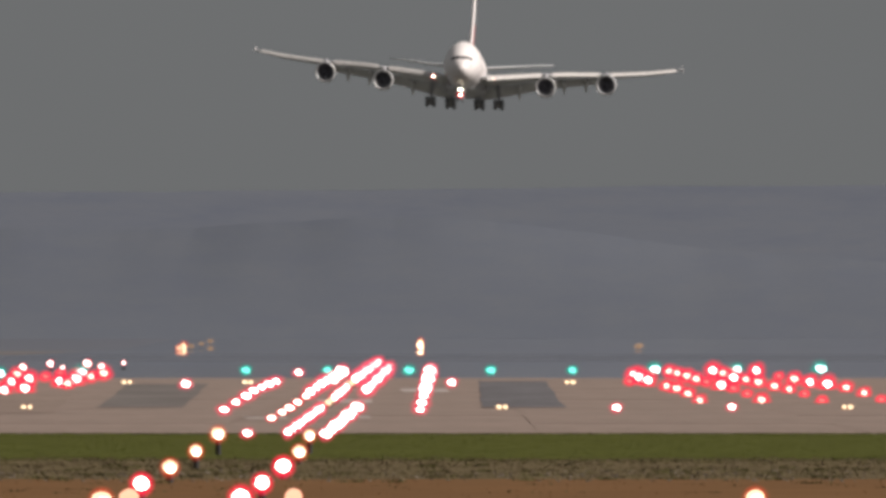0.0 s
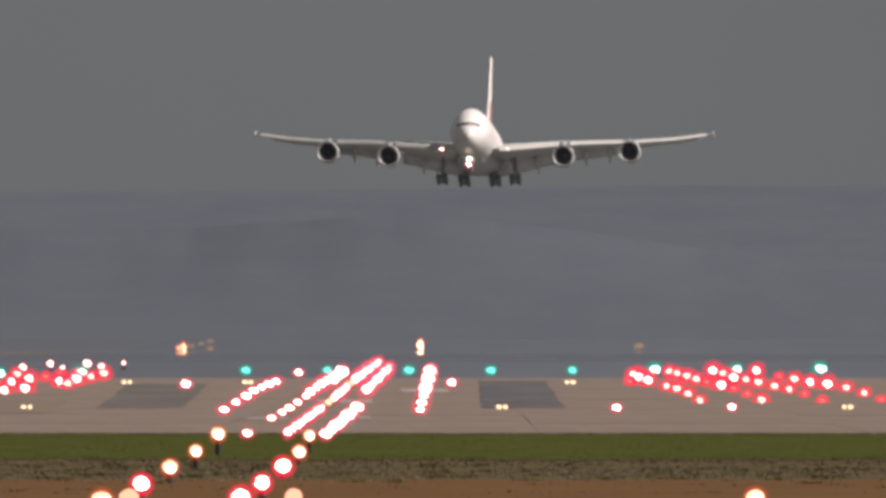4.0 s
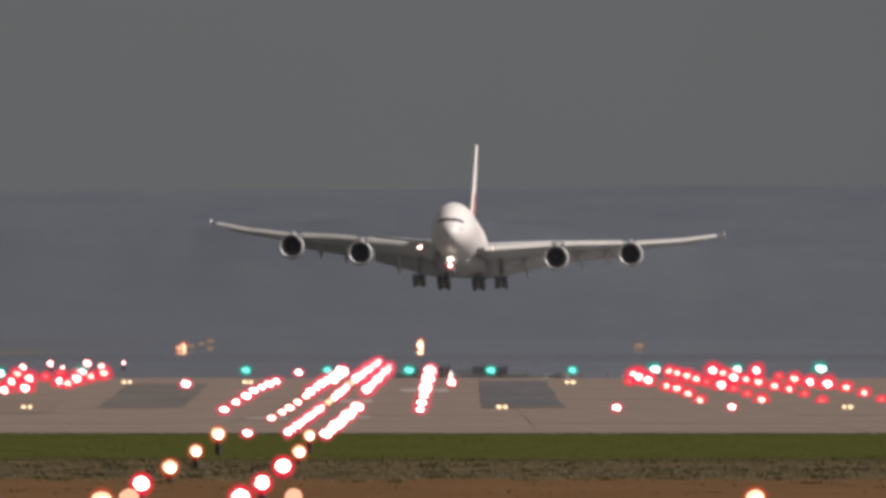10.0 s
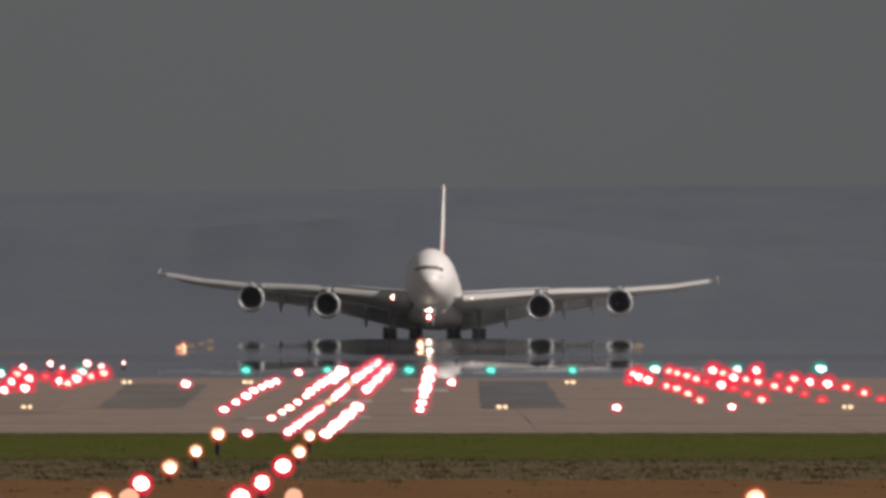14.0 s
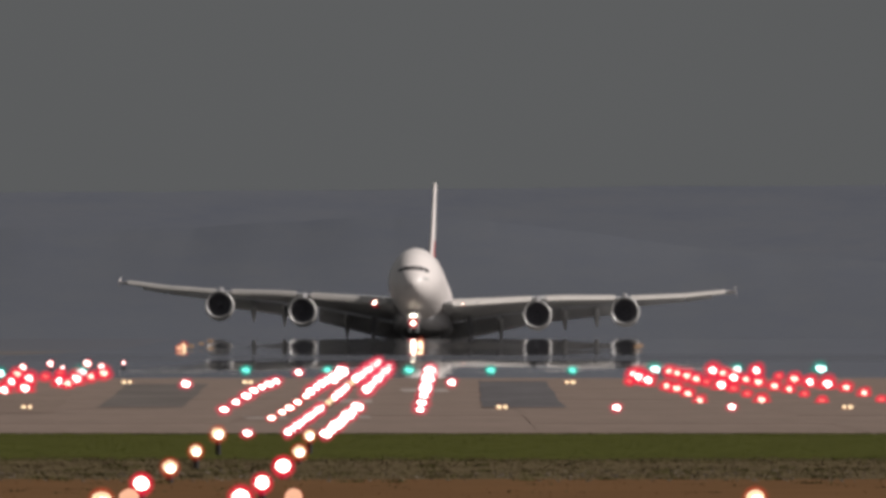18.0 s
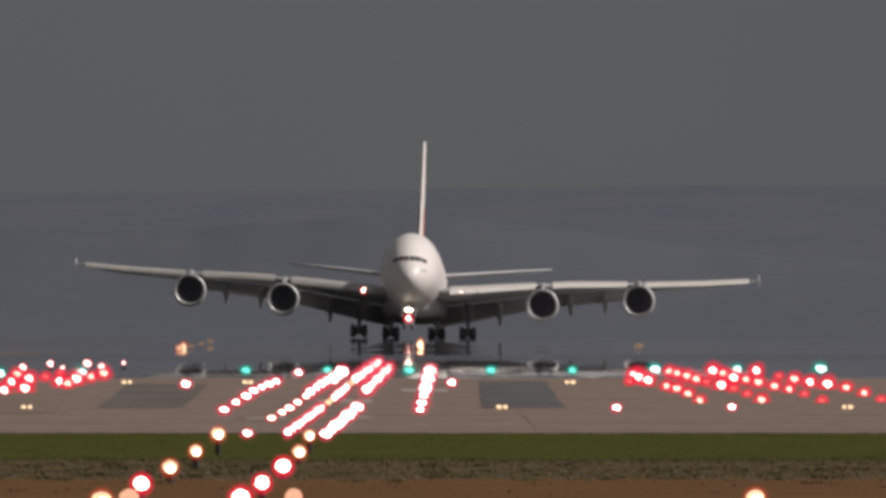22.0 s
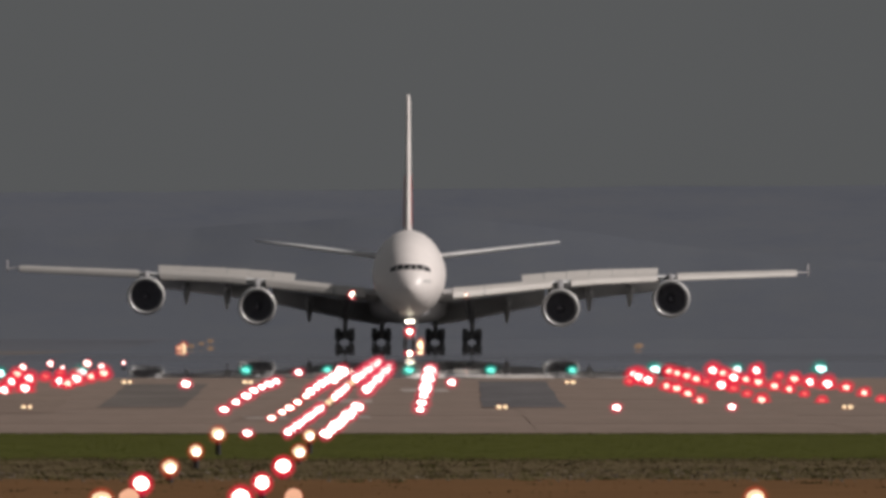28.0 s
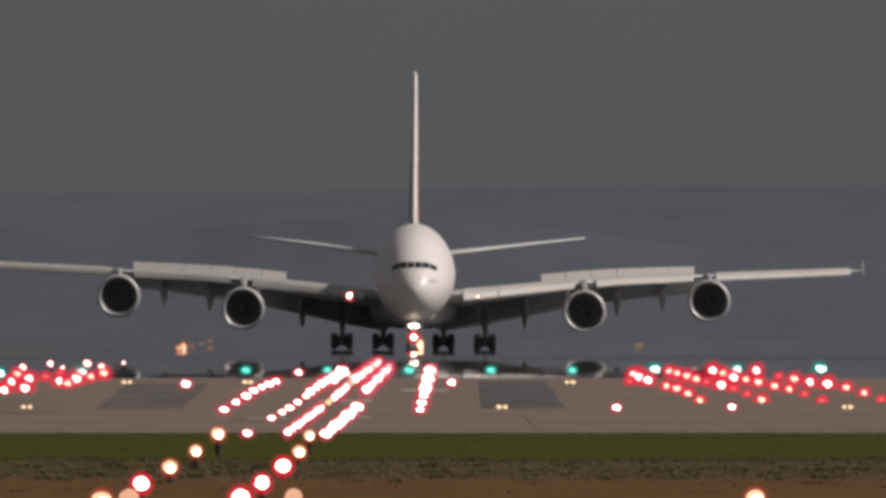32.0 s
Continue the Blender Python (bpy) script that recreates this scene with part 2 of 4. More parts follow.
# ---- small helpers ----
ORIGIN = {}


def mesh_of(name, verts, faces, material, smooth=False):
    me = bpy.data.meshes.new(name)
    me.from_pydata([tuple(v) for v in verts], [], faces)
    me.materials.append(material)
    if smooth:
        me.polygons.foreach_set("use_smooth", [True] * len(me.polygons))
    me.update()
    return me


def part(name, geo, material, parent, label="", origin=None, smooth=False):
    """One mesh under a thing or a part; its points are given in the thing's space, and origin is its pivot there."""
    verts, faces = geo
    o = Vector(origin or (0, 0, 0))
    ob = new(name, mesh_of(name, [Vector(v) - o for v in verts], faces, material, smooth))
    ob.parent = parent
    ob.location = o - ORIGIN.get(parent.name, Vector())
    ORIGIN[ob.name] = o
    return tagged(ob, label) if label else ob


def structure(name, geo, material, label, category, smooth=False, kind="structure"):
    verts, faces = geo
    return tagged(new(name, mesh_of(name, verts, faces, material, smooth)), label, category, kind=kind)


def merge(*geos):
    verts, faces = [], []
    for v, f in geos:
        k = len(verts)
        verts += list(v)
        faces += [tuple(i + k for i in q) for q in f]
    return verts, faces


def box(x0, x1, y0, y1, z0, z1, bevel=0.0):
    """A box with its upright edges and rims chamfered."""
    if bevel <= 0:
        v = [(x, y, z) for z in (z0, z1) for x, y in ((x0, y0), (x1, y0), (x1, y1), (x0, y1))]
        return v, [(3, 2, 1, 0), (4, 5, 6, 7), (0, 1, 5, 4), (1, 2, 6, 5), (2, 3, 7, 6), (3, 0, 4, 7)]
    b, v, f = bevel, [], []
    for z, e in ((z0, b), (z0 + b, 0.0), (z1 - b, 0.0), (z1, b)):
        a0, a1, c0, c1 = x0 + e, x1 - e, y0 + e, y1 - e
        v += [(p[0], p[1], z) for p in ((a0 + b, c0), (a1 - b, c0), (a1, c0 + b), (a1, c1 - b), (a1 - b, c1), (a0 + b, c1), (a0, c1 - b), (a0, c0 + b))]
    for i in range(3):
        for k in range(8):
            f.append((i * 8 + k, i * 8 + (k + 1) % 8, i * 8 + 8 + (k + 1) % 8, i * 8 + 8 + k))
    return v, f + [tuple(range(7, -1, -1)), tuple(range(24, 32))]


def rings(loops, cap0=True, cap1=True):
    """Skin over loops of equally many points."""
    n = len(loops[0])
    v = [p for lp in loops for p in lp]
    f = [(i * n + k, i * n + (k + 1) % n, (i + 1) * n + (k + 1) % n, (i + 1) * n + k) for i in range(len(loops) - 1) for k in range(n)]
    if cap0:
        f.append(tuple(range(n - 1, -1, -1)))
    if cap1:
        f.append(tuple(range((len(loops) - 1) * n, len(loops) * n)))
    return v, f


def lathe(profile, axis="y", at=(0, 0, 0), n=32, cap0=False, cap1=False):
    """Turn a profile of (along, radius) about an axis."""
    loops = []
    for a, r in profile:
        lp = []
        for k in range(n):
            c, s = math.cos(2 * math.pi * k / n) * r, math.sin(2 * math.pi * k / n) * r
            p = {"y": (c, a, s), "x": (a, c, s), "z": (c, s, a)}[axis]
            lp.append((at[0] + p[0], at[1] + p[1], at[2] + p[2]))
        loops.append(lp)
    return rings(loops, cap0, cap1)


def tube(a, b, r0, r1=None, n=10):
    """A tapered rod from a to b."""
    a, b = Vector(a), Vector(b)
    r1 = r0 if r1 is None else r1
    d = (b - a).normalized()
    u = d.orthogonal().normalized()
    w = d.cross(u)
    lp = [[p + (u * math.cos(2 * math.pi * k / n) + w * math.sin(2 * math.pi * k / n)) * r for k in range(n)] for p, r in ((a, r0), (b, r1))]
    return rings(lp)


def mirror(geo):
    v, f = geo
    return [(-p[0], p[1], p[2]) for p in v], [tuple(reversed(q)) for q in f]


def interp(x, xs, ys):
    return float(np.interp(x, xs, ys))


# ---- the lie of the land along the runway: a gentle hump, then a dip ----
PROFILE_Y = [-3000, 480, 610, 838, 1450, 1600, 1780, 1950, 2030, 2120, 2250, 2400, 2500, 2600, 2690, 2760, 2830, 2900, 2970, 3020, 3150, 3500, 4990]
PROFILE_Z = [0.0, 0.0, -0.1, 0.0, 0.001, -0.051, -0.113, -0.250, -0.173, -0.010, 0.231, 0.475, 0.465, 0.275, -0.035, -0.455, -0.815, -1.595, -2.555, -2.995, -3.365, -3.515, -3.715]


def land(y):
    return sum(interp(y + d, PROFILE_Y, PROFILE_Z) for d in (-24, -12, 0, 12, 24)) / 5.0


def strip(x0, x1, y0, y1, step, lift, thick=0.0):
    """A sheet that follows the land."""
    n = max(1, int(round((y1 - y0) / step)))
    ys = [y0 + (y1 - y0) * i / n for i in range(n + 1)]
    v = [(x, y, land(y) + lift) for y in ys for x in (x0, x1)]
    f = [(2 * i, 2 * i + 1, 2 * i + 3, 2 * i + 2) for i in range(n)]
    if thick:
        k = len(v)
        v += [(x0, y0, land(y0) + lift - thick), (x1, y0, land(y0) + lift - thick)]
        f.append((k, k + 1, 1, 0))
    return v, f


# ---- the ground ----
structure("ground", strip(-2600, 2600, -900, 4985, 15, -0.06), M_GROUND, "flat hazy airfield grassland reaching the horizon", "ground")
# wider than a real runway, so the mirage also covers the grass beside
structure("runway", strip(-28, 70, 846, 3900, 10, 0.0, 0.06), M_RUNWAY, "long dark runway shimmering like a mirror in the heat", "runway")
stopway = structure("stopway", strip(-60, 60, 413, 845.98, 25, -0.02), M_CONCRETE, "worn pinkish-brown concrete paving before the runway", "pavement")
slab_mesh = {}
for i in range(-6, 6):
    for k in range(10):
        y0, y1 = 413.0 + 43.3 * k, 413.0 + 43.3 * (k + 1) - 0.03
        if k not in slab_mesh:
            ys = [y0 + (y1 - y0) * j / 3 for j in range(4)]
            v = [(x, y - y0, land(y) - land(y0)) for y in ys for x in (0.0, 5.985)] + [(0.0, 0.0, -0.03), (5.985, 0.0, -0.03)]
            slab_mesh[k] = mesh_of("slab", v, [(0, 1, 3, 2), (2, 3, 5, 4), (4, 5, 7, 6), (8, 9, 1, 0)], M_CONCRETE)
        slab = new("slab", slab_mesh[k])
        slab.parent = stopway
        slab.location = (1.75 + 6.0 * i, y0, land(y0) + (0.004 if (i + k) % 2 else 0.0))


def patch(xa0, xa1, xb0, xb1, y0, y1):
    """A repair patch with a slanting outline."""
    v, f, n = [], [], 8
    for j in range(n + 1):
        u = j / n
        y = y0 + (y1 - y0) * u
        v += [(xa0 + (xb0 - xa0) * u + 0.03 * math.sin(17 * u), y, land(y) + 0.012), (xa1 + (xb1 - xa1) * u + 0.03 * math.sin(13 * u + 1), y, land(y) + 0.012)]
    return v, [(2 * j, 2 * j + 1, 2 * j + 3, 2 * j + 2) for j in range(n)]


structure("asphalt_patch_1", patch(0.95, 3.0, 1.25, 3.6, 560, 800), M_PATCH, "dark asphalt repair patch on the concrete", "asphalt patch")
structure("asphalt_patch_2", patch(-8.5, -6.4, -10.6, -7.9, 560, 770), M_PATCH2, "faded dark asphalt repair patch on the concrete", "asphalt patch")
structure("asphalt_patch_3", patch(-12.0, -8.8, -14.6, -10.8, 515, 665), M_STAIN, "brown-stained area of the old concrete", "concrete stain")
# pale strips on the concrete between the lamp rows
for k, (x0, x1, y0, y1) in enumerate(((-3.25, -1.85, 600, 628), (-4.1, -3.25, 478, 488), (-2.2, -1.5, 482, 494), (-1.2, 0.2, 690, 720))):
    structure("pale_strip_%d" % (k + 1), patch(x0, x1, x0 - 0.2, x1 - 0.1, y0, y1), M_PALE, "pale strip on the concrete", "paint mark")
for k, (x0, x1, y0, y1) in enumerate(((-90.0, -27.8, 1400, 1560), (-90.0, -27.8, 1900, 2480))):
    structure("meadow_%d" % (k + 1), strip(x0, x1, y0, y1, 15, -0.03), M_MEADOW, "meadow beside the runway, tinted blue-grey as haze", "meadow")
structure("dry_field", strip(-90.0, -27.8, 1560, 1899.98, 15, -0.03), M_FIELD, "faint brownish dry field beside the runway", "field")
structure("grass_strip", strip(-60, 60, 336, 412.98, 10, 0.0), M_GRASSBED, "strip of mown green grass beside the paving", "grass")
structure("stony_strip", strip(-60, 60, 292, 335.98, 10, -0.005), M_ROUGHBED, "stony strip with straw and weeds", "ground")
structure("dirt_strip", strip(-60, 60, -40, 291.98, 10, -0.002), M_DIRT, "bare brown dirt in the foreground", "ground")


# ---- distance ----
def ridge(y, depth, height, seed, x1=900.0, nx=120, ny=8):
    v, f = [], []
    for j in range(ny + 1):
        u = j / ny
        for i in range(nx + 1):
            x = -x1 + 2 * x1 * i / nx
            h = height(x) * u + 0.5 * noise.noise((x * 0.012 + seed, u * 3.0, seed)) * u * (1 - u) * 4
            if j == ny:
                h += 0.16 * noise.noise((x * 0.35, 8.2, seed)) + 0.12 * noise.noise((x * 0.9, 2.2, seed))   # tree tops along the crest
            v.append((x, y + depth * u, h if j else -6.0))
    n = nx + 1
    for j in range(ny):
        for i in range(nx):
            a = j * n + i
            f.append((a, a + 1, a + n + 1, a + n))
    return v, f


def far_line(x):
    return 31.4 + 0.55 * noise.noise((x * 0.010, 3.1, 0)) + 0.25 * noise.noise((x * 0.05, 9.1, 0)) + x * 0.0085


def near_line(x):
    return 17.4 + 5.5 * math.exp(-((x + 2) / 56.0) ** 2) - 0.035 * x + 0.8 * noise.noise((x * 0.02, 1.7, 0)) + 0.25 * noise.noise((x * 0.09, 5.7, 0))


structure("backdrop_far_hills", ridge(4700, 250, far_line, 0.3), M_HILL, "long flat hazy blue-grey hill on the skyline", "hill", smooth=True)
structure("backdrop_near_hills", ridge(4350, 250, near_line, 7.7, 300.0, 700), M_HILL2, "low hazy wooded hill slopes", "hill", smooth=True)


# ---- the airliner ----
airliner = tagged(new("airliner"), "white four-engined double-deck airliner with its landing gear down", "airliner")

FY = [-35.2, -34.95, -34.4, -33.6, -32.4, -30.6, -28.0, -25.0, -21.0, -16.0, 8.0, 14.0, 20.0, 26.0, 31.0, 35.0, 37.5]
FW = [0.05, 0.76, 1.38, 1.94, 2.47, 2.92, 3.28, 3.46, 3.54, 3.57, 3.57, 3.4, 3.15, 2.5, 1.75, 1.0, 0.35]
FT = [5.0, 5.7, 6.45, 7.25, 8.15, 9.1, 9.95, 10.4, 10.62, 10.65, 10.65, 10.65, 10.6, 10.5, 10.35, 10.05, 9.6]
FB = [4.9, 4.2, 3.62, 3.16, 2.78, 2.5, 2.34, 2.27, 2.25, 2.25, 2.25, 2.5, 3.3, 4.6, 6.0, 7.3, 8.6]


def section(y):
    return interp(y, FY, FW), interp(y, FY, FT), interp(y, FY, FB)


def fuselage_geo():
    loops, n = [], 40
    ys = list(np.linspace(-35.2, -33, 14)) + list(np.linspace(-32.6, -21, 20)) + list(np.linspace(-18, 8, 8)) + list(np.linspace(10, 37.5, 22))
    for y in ys:
        w, t, b = section(y)
        c, h = (t + b) / 2, (t - b) / 2
        loops.append([(w * math.sin(2 * math.pi * k / n) * (1 - 0.09 * max(0.0, math.cos(2 * math.pi * k / n))), y, c + h * math.cos(2 * math.pi * k / n)) for k in range(n)])
    return rings(loops)


def nose_y(x, z):
    """Where the skin of the nose lies at a place seen from ahead."""
    lo, hi = -35.2, -20.0
    for _ in range(40):
        m = (lo + hi) / 2
        w, t, b = section(m)
        c, h = (t + b) / 2, (t - b) / 2
        q = max(-1.0, min(1.0, (z - c) / h))
        if (x / (w * (1 - 0.09 * max(0.0, q)))) ** 2 + ((z - c) / h) ** 2 > 1:
            lo = m
        else:
            hi = m
    return hi


def nose_patch(corners, off=0.03, n=4):
    """A patch laid on the nose: four (x, z) corners."""
    a, b, c, d = corners
    v = []
    for j in range(n + 1):
        for i in range(n + 1):
            u, w = i / n, j / n
            x = (a[0] * (1 - u) + b[0] * u) * (1 - w) + (d[0] * (1 - u) + c[0] * u) * w
            z = (a[1] * (1 - u) + b[1] * u) * (1 - w) + (d[1] * (1 - u) + c[1] * u) * w
            v.append((x, nose_y(x, z) - off, z))
    return v, [(j * (n + 1) + i, j * (n + 1) + i + 1, (j + 1) * (n + 1) + i + 1, (j + 1) * (n + 1) + i) for j in range(n) for i in range(n)]


fuselage = part("fuselage", fuselage_geo(), M_WHITE, airliner, "glossy white double-deck fuselage", smooth=True)
for s in (-1, 1):
    for k, (xa, xb, za, zb, zc, zd) in enumerate(((0.04, 0.59, 6.90, 6.86, 7.38, 7.38), (0.66, 1.23, 6.90, 6.82, 7.38, 7.33), (1.30, 1.94, 6.82, 6.62, 7.30, 6.98))):
        g = nose_patch([(xa, za), (xb, zb), (xb, zd), (xa, zc)])
        part("cockpit_window", mirror(g) if s < 0 else g, M_GLASS, fuselage, "dark cockpit window pane")
for z in (5.78, 5.60):
    part("marking", nose_patch([(1.25, z), (2.0, z), (2.0, z + 0.09), (1.25, z + 0.09)], 0.02), M_MARK, fuselage, "faint grey bar of lettering")

BY = [-15, -12, -8, -3, 4, 10, 14, 17]
BW = [1.0, 2.2, 3.0, 3.6, 3.8, 3.5, 2.4, 1.0]
BB = [2.2, 1.95, 1.65, 1.5, 1.45, 1.6, 1.9, 2.3]
belly_loops = []
for y in np.linspace(-15, 17, 24):
    w, b = interp(y, BY, BW), interp(y, BY, BB)
    belly_loops.append([(w * math.copysign(abs(math.sin(a)) ** 0.7, math.sin(a)), y, 3.4 + (3.4 - b) * math.copysign(abs(math.cos(a)) ** 0.7, math.cos(a)) * (1.0 if math.cos(a) < 0 else 0.55)) for a in [2 * math.pi * k / 28 for k in range(28)]])
part("belly_fairing", rings(belly_loops), M_BELLY, airliner, "grey belly fairing between the wings", smooth=True)

# fin and tailplanes
def foil(y0, y1, thick, n=9):
    """Points round a thin symmetric section from leading to trailing edge: (along, off)."""
    up = []
    for k in range(n + 1):
        u = k / n
        u = u * u
        up.append((y0 + (y1 - y0) * u, thick * (1.48 * math.sqrt(u) - 0.63 * u - 1.76 * u * u + 1.42 * u ** 3 - 0.51 * u ** 4)))
    return up + [(a, -b) for a, b in reversed(up[1:-1])]


FIN = [(10.0, 20.5, 35.5, 0.90), (12.0, 23.2, 36.0, 0.82), (18.0, 29.2, 37.2, 0.62), (23.6, 33.9, 38.2, 0.45), (24.1, 34.8, 38.2, 0.28)]
HINGE = 0.64


def fin_at(z):
    return [interp(z, [q[0] for q in FIN], [q[i] for q in FIN]) for i in (1, 2, 3)]


def fin_off(u, th):
    return th * (1.48 * math.sqrt(u) - 0.63 * u - 1.76 * u * u + 1.42 * u ** 3 - 0.51 * u ** 4)


def fin_loop(z, u0, u1):
    """A level cut through the fin between two shares of its chord."""
    a0, a1, th = fin_at(z)
    us = [u0 + (u1 - u0) * (k / 8) ** (2 if u0 == 0 else 1) for k in range(9)]
    side = [(fin_off(u, th), a0 + (a1 - a0) * u) for u in us]
    return [(x, y, z) for x, y in side] + [(-x, y, z) for x, y in reversed(side)]


def fin_stripe(z0, z1, u0, u1):
    """A painted stripe on both sides of the fin, proud by a hair."""
    out = []
    for s in (-1, 1):
        v, n = [], 6
        for j in range(n + 1):
            z = z0 + (z1 - z0) * j / n
            a0, a1, th = fin_at(z)
            for i in range(n + 1):
                u = u0 + (u1 - u0) * i / n
                v.append((s * (fin_off(u, th) + 0.03), a0 + (a1 - a0) * u, z))
        f = [(j * (n + 1) + i, j * (n + 1) + i + 1, (j + 1) * (n + 1) + i + 1, (j + 1) * (n + 1) + i) for j in range(n) for i in range(n)]
        out.append((v, f))
    return merge(*out)


fin = part("fin", rings([fin_loop(z, 0.0, HINGE) for z in (10.0, 12.0, 15.0, 18.0, 21.0, 23.6, 24.1)]), M_WHITE, airliner, "tall white tail fin with flag stripes", smooth=True)
part("red_stripe", fin_stripe(11.0, 16.0, 0.10, 0.30), M_RED, fin, "red flag stripe")
RUDDER_AT = Vector((0.0, fin_at(11.2)[0] + (fin_at(11.2)[1] - fin_at(11.2)[0]) * (HINGE + 0.01), 11.2))
hinge_top = Vector((0.0, fin_at(23.4)[0] + (fin_at(23.4)[1] - fin_at(23.4)[0]) * (HINGE + 0.01), 23.4))
RUDDER_AXIS = (hinge_top - RUDDER_AT).normalized()
rudder = part("rudder", rings([fin_loop(z, HINGE + 0.01, 1.0) for z in (11.2, 14.0, 17.0, 20.0, 23.4)]), M_WHITE, airliner, "white rudder with green and black stripes", RUDDER_AT, smooth=True)
part("green_stripe", fin_stripe(19.6, 22.0, HINGE + 0.02, 0.995), M_GREEN, rudder, "green flag stripe")
part("black_stripe", fin_stripe(12.9, 15.6, HINGE + 0.02, 0.995), M_BLACK, rudder, "black flag stripe")

TP = [(1.0, 22.0, 33.0, 7.75, 0.62), (5.0, 25.0, 33.6, 8.25, 0.5), (11.0, 29.3, 34.6, 8.98, 0.34), (15.2, 32.6, 35.5, 9.48, 0.16)]
tail_geo = rings([[(x, a, z + o) for a, o in foil(y0, y1, th)] for x, y0, y1, z, th in TP])
part("tailplane", tail_geo, M_WING, airliner, "grey swept tailplane", smooth=True)
part("tailplane", mirror(tail_geo), M_WING, airliner, "grey swept tailplane", smooth=True)

# wings: station, leading edge y and z, trailing edge y and z, thickness
WX = [3.0, 6.0, 9.5, 13.5, 18.0, 25.0, 32.0, 38.6]
WLY = [-13.6, -11.5, -8.9, -5.9, -2.6, 2.6, 7.8, 12.8]
WLZ = [4.45, 4.7, 5.05, 5.45, 5.8, 6.1, 6.3, 6.45]
WTY = [4.6, 5.0, 5.6, 6.4, 7.8, 10.2, 13.2, 16.4]
WTZ = [3.5, 3.85, 4.4, 5.0, 5.45, 5.95, 6.25, 6.45]
WTH = [1.15, 1.05, 0.85, 0.65, 0.52, 0.40, 0.28, 0.14]


def wing_at(x):
    return [interp(x, WX, a) for a in (WLY, WLZ, WTY, WTZ, WTH)]


def wing_loop(x, u0=0.0, u1=1.0):
    ly, lz, ty, tz, th = wing_at(x)
    pts = []
    for a, o in foil(0.0, 1.0, th):
        y = ly + (ty - ly) * a
        pts.append((x, y, lz + (tz - lz) * a + o * (1.1 if o > 0 else 0.9)))
    return pts


def slat_geo(x0, x1):
    """A drooped leading-edge slat: a curved shell ahead of and below the wing's nose."""
    loops = []
    for x in np.linspace(x0, x1, 5):
        ly, lz, ty, tz, th = wing_at(x)
        c = 1.1 + 0.5 * (1 - x / 39.0)
        pr = [(0.55 * c, 0.42), (0.0, 0.30), (-0.5 * c, 0.02), (-0.78 * c, -0.38), (-0.74 * c, -0.52), (-0.40 * c, -0.34), (0.05 * c, 0.08), (0.5 * c, 0.34)]
        k = (0.75 + 0.35 * th) * (1.0 - 0.14 * max(0.0, x - 14.0) / 24.6)
        loops.append([(x, ly + a - 0.1, lz + 0.02 + o * k) for a, o in pr])
    return rings(loops)


def flap_geo(x0, x1, chord0, chord1, angle):
    loops = []
    for k in range(5):
        x = x0 + (x1 - x0) * k / 4
        ly, lz, ty, tz, th = wing_at(x)
        c = chord0 + (chord1 - chord0) * k / 4
        ca, sa = math.cos(radians(angle)), math.sin(radians(angle))
        loops.append([(x, ty - 0.5 + a * ca + o * sa, tz - 0.1 - a * sa + o * ca) for a, o in foil(0.0, c, 0.16 * c * 0.6)])
    return rings(loops)


def spoiler_geo(x0, x1):
    """A flat panel on the wing's upper side, hinged at its front edge. Returns the geometry and the hinge's middle."""
    v = []
    for x in (x0, x1):
        ly, lz, ty, tz, th = wing_at(x)
        for u in (0.70, 0.90):
            off = th * (1.48 * math.sqrt(u) - 0.63 * u - 1.76 * u * u + 1.42 * u ** 3 - 0.51 * u ** 4) * 1.1
            v.append((x, ly + (ty - ly) * u, lz + (tz - lz) * u + off + 0.03))
    v = [v[0], v[1], v[3], v[2]]
    v += [(p[0], p[1], p[2] + 0.06) for p in v]
    f = [(3, 2, 1, 0), (4, 5, 6, 7), (0, 1, 5, 4), (1, 2, 6, 5), (2, 3, 7, 6), (3, 0, 4, 7)]
    return (v, f), ((v[0][0] + v[3][0]) / 2, (v[0][1] + v[3][1]) / 2, (v[0][2] + v[3][2]) / 2)


def nacelle_geo(at):
    pr = [(1.75, 1.44), (0.55, 1.47), (0.12, 1.56), (0.0, 1.66), (0.1, 1.74), (0.5, 1.82), (1.4, 1.88), (2.6, 1.84), (4.0, 1.62), (5.3, 1.28), (5.3, 1.16), (4.6, 1.2)]
    return lathe(pr, "y", at, 36)


def lip_geo(at):
    pr = [(0.30, 1.495), (0.10, 1.555), (-0.02, 1.64), (-0.035, 1.68), (0.05, 1.755), (0.30, 1.80), (0.30, 1.77)]
    return lathe(pr, "y", at, 36)


def fan_geo(at):
    """The fan seen deep in the duct: a dished, ribbed disc."""
    loops = []
    for r, dy in ((1.43, 1.62), (1.2, 1.72), (0.85, 1.76), (0.5, 1.76), (0.3, 1.74)):
        loops.append([(at[0] + r * math.cos(2 * math.pi * k / 44), at[1] + dy + 0.07 * (k % 2), at[2] + r * math.sin(2 * math.pi * k / 44)) for k in range(44)])
    return rings(loops, False, False)


def pylon_geo(x, y0, z0, y1, z1):
    loops = []
    for y, zb, zt, w in ((y0 + 1.0, z0 + 1.6, z0 + 1.95, 0.10), (y0 + 2.2, z0 + 1.4, z0 + 2.35, 0.26), (y1, z0 + 1.2, z1 + 0.25, 0.32), (y1 + 4.0, z1 - 0.9, z1 - 0.1, 0.28), (y1 + 6.5, z1 - 0.6, z1 - 0.2, 0.08)):
        loops.append([(x - w, y, zb), (x + w, y, zb), (x + w, y, zt), (x, y, zt + 0.08), (x - w, y, zt)])
    return rings(loops)


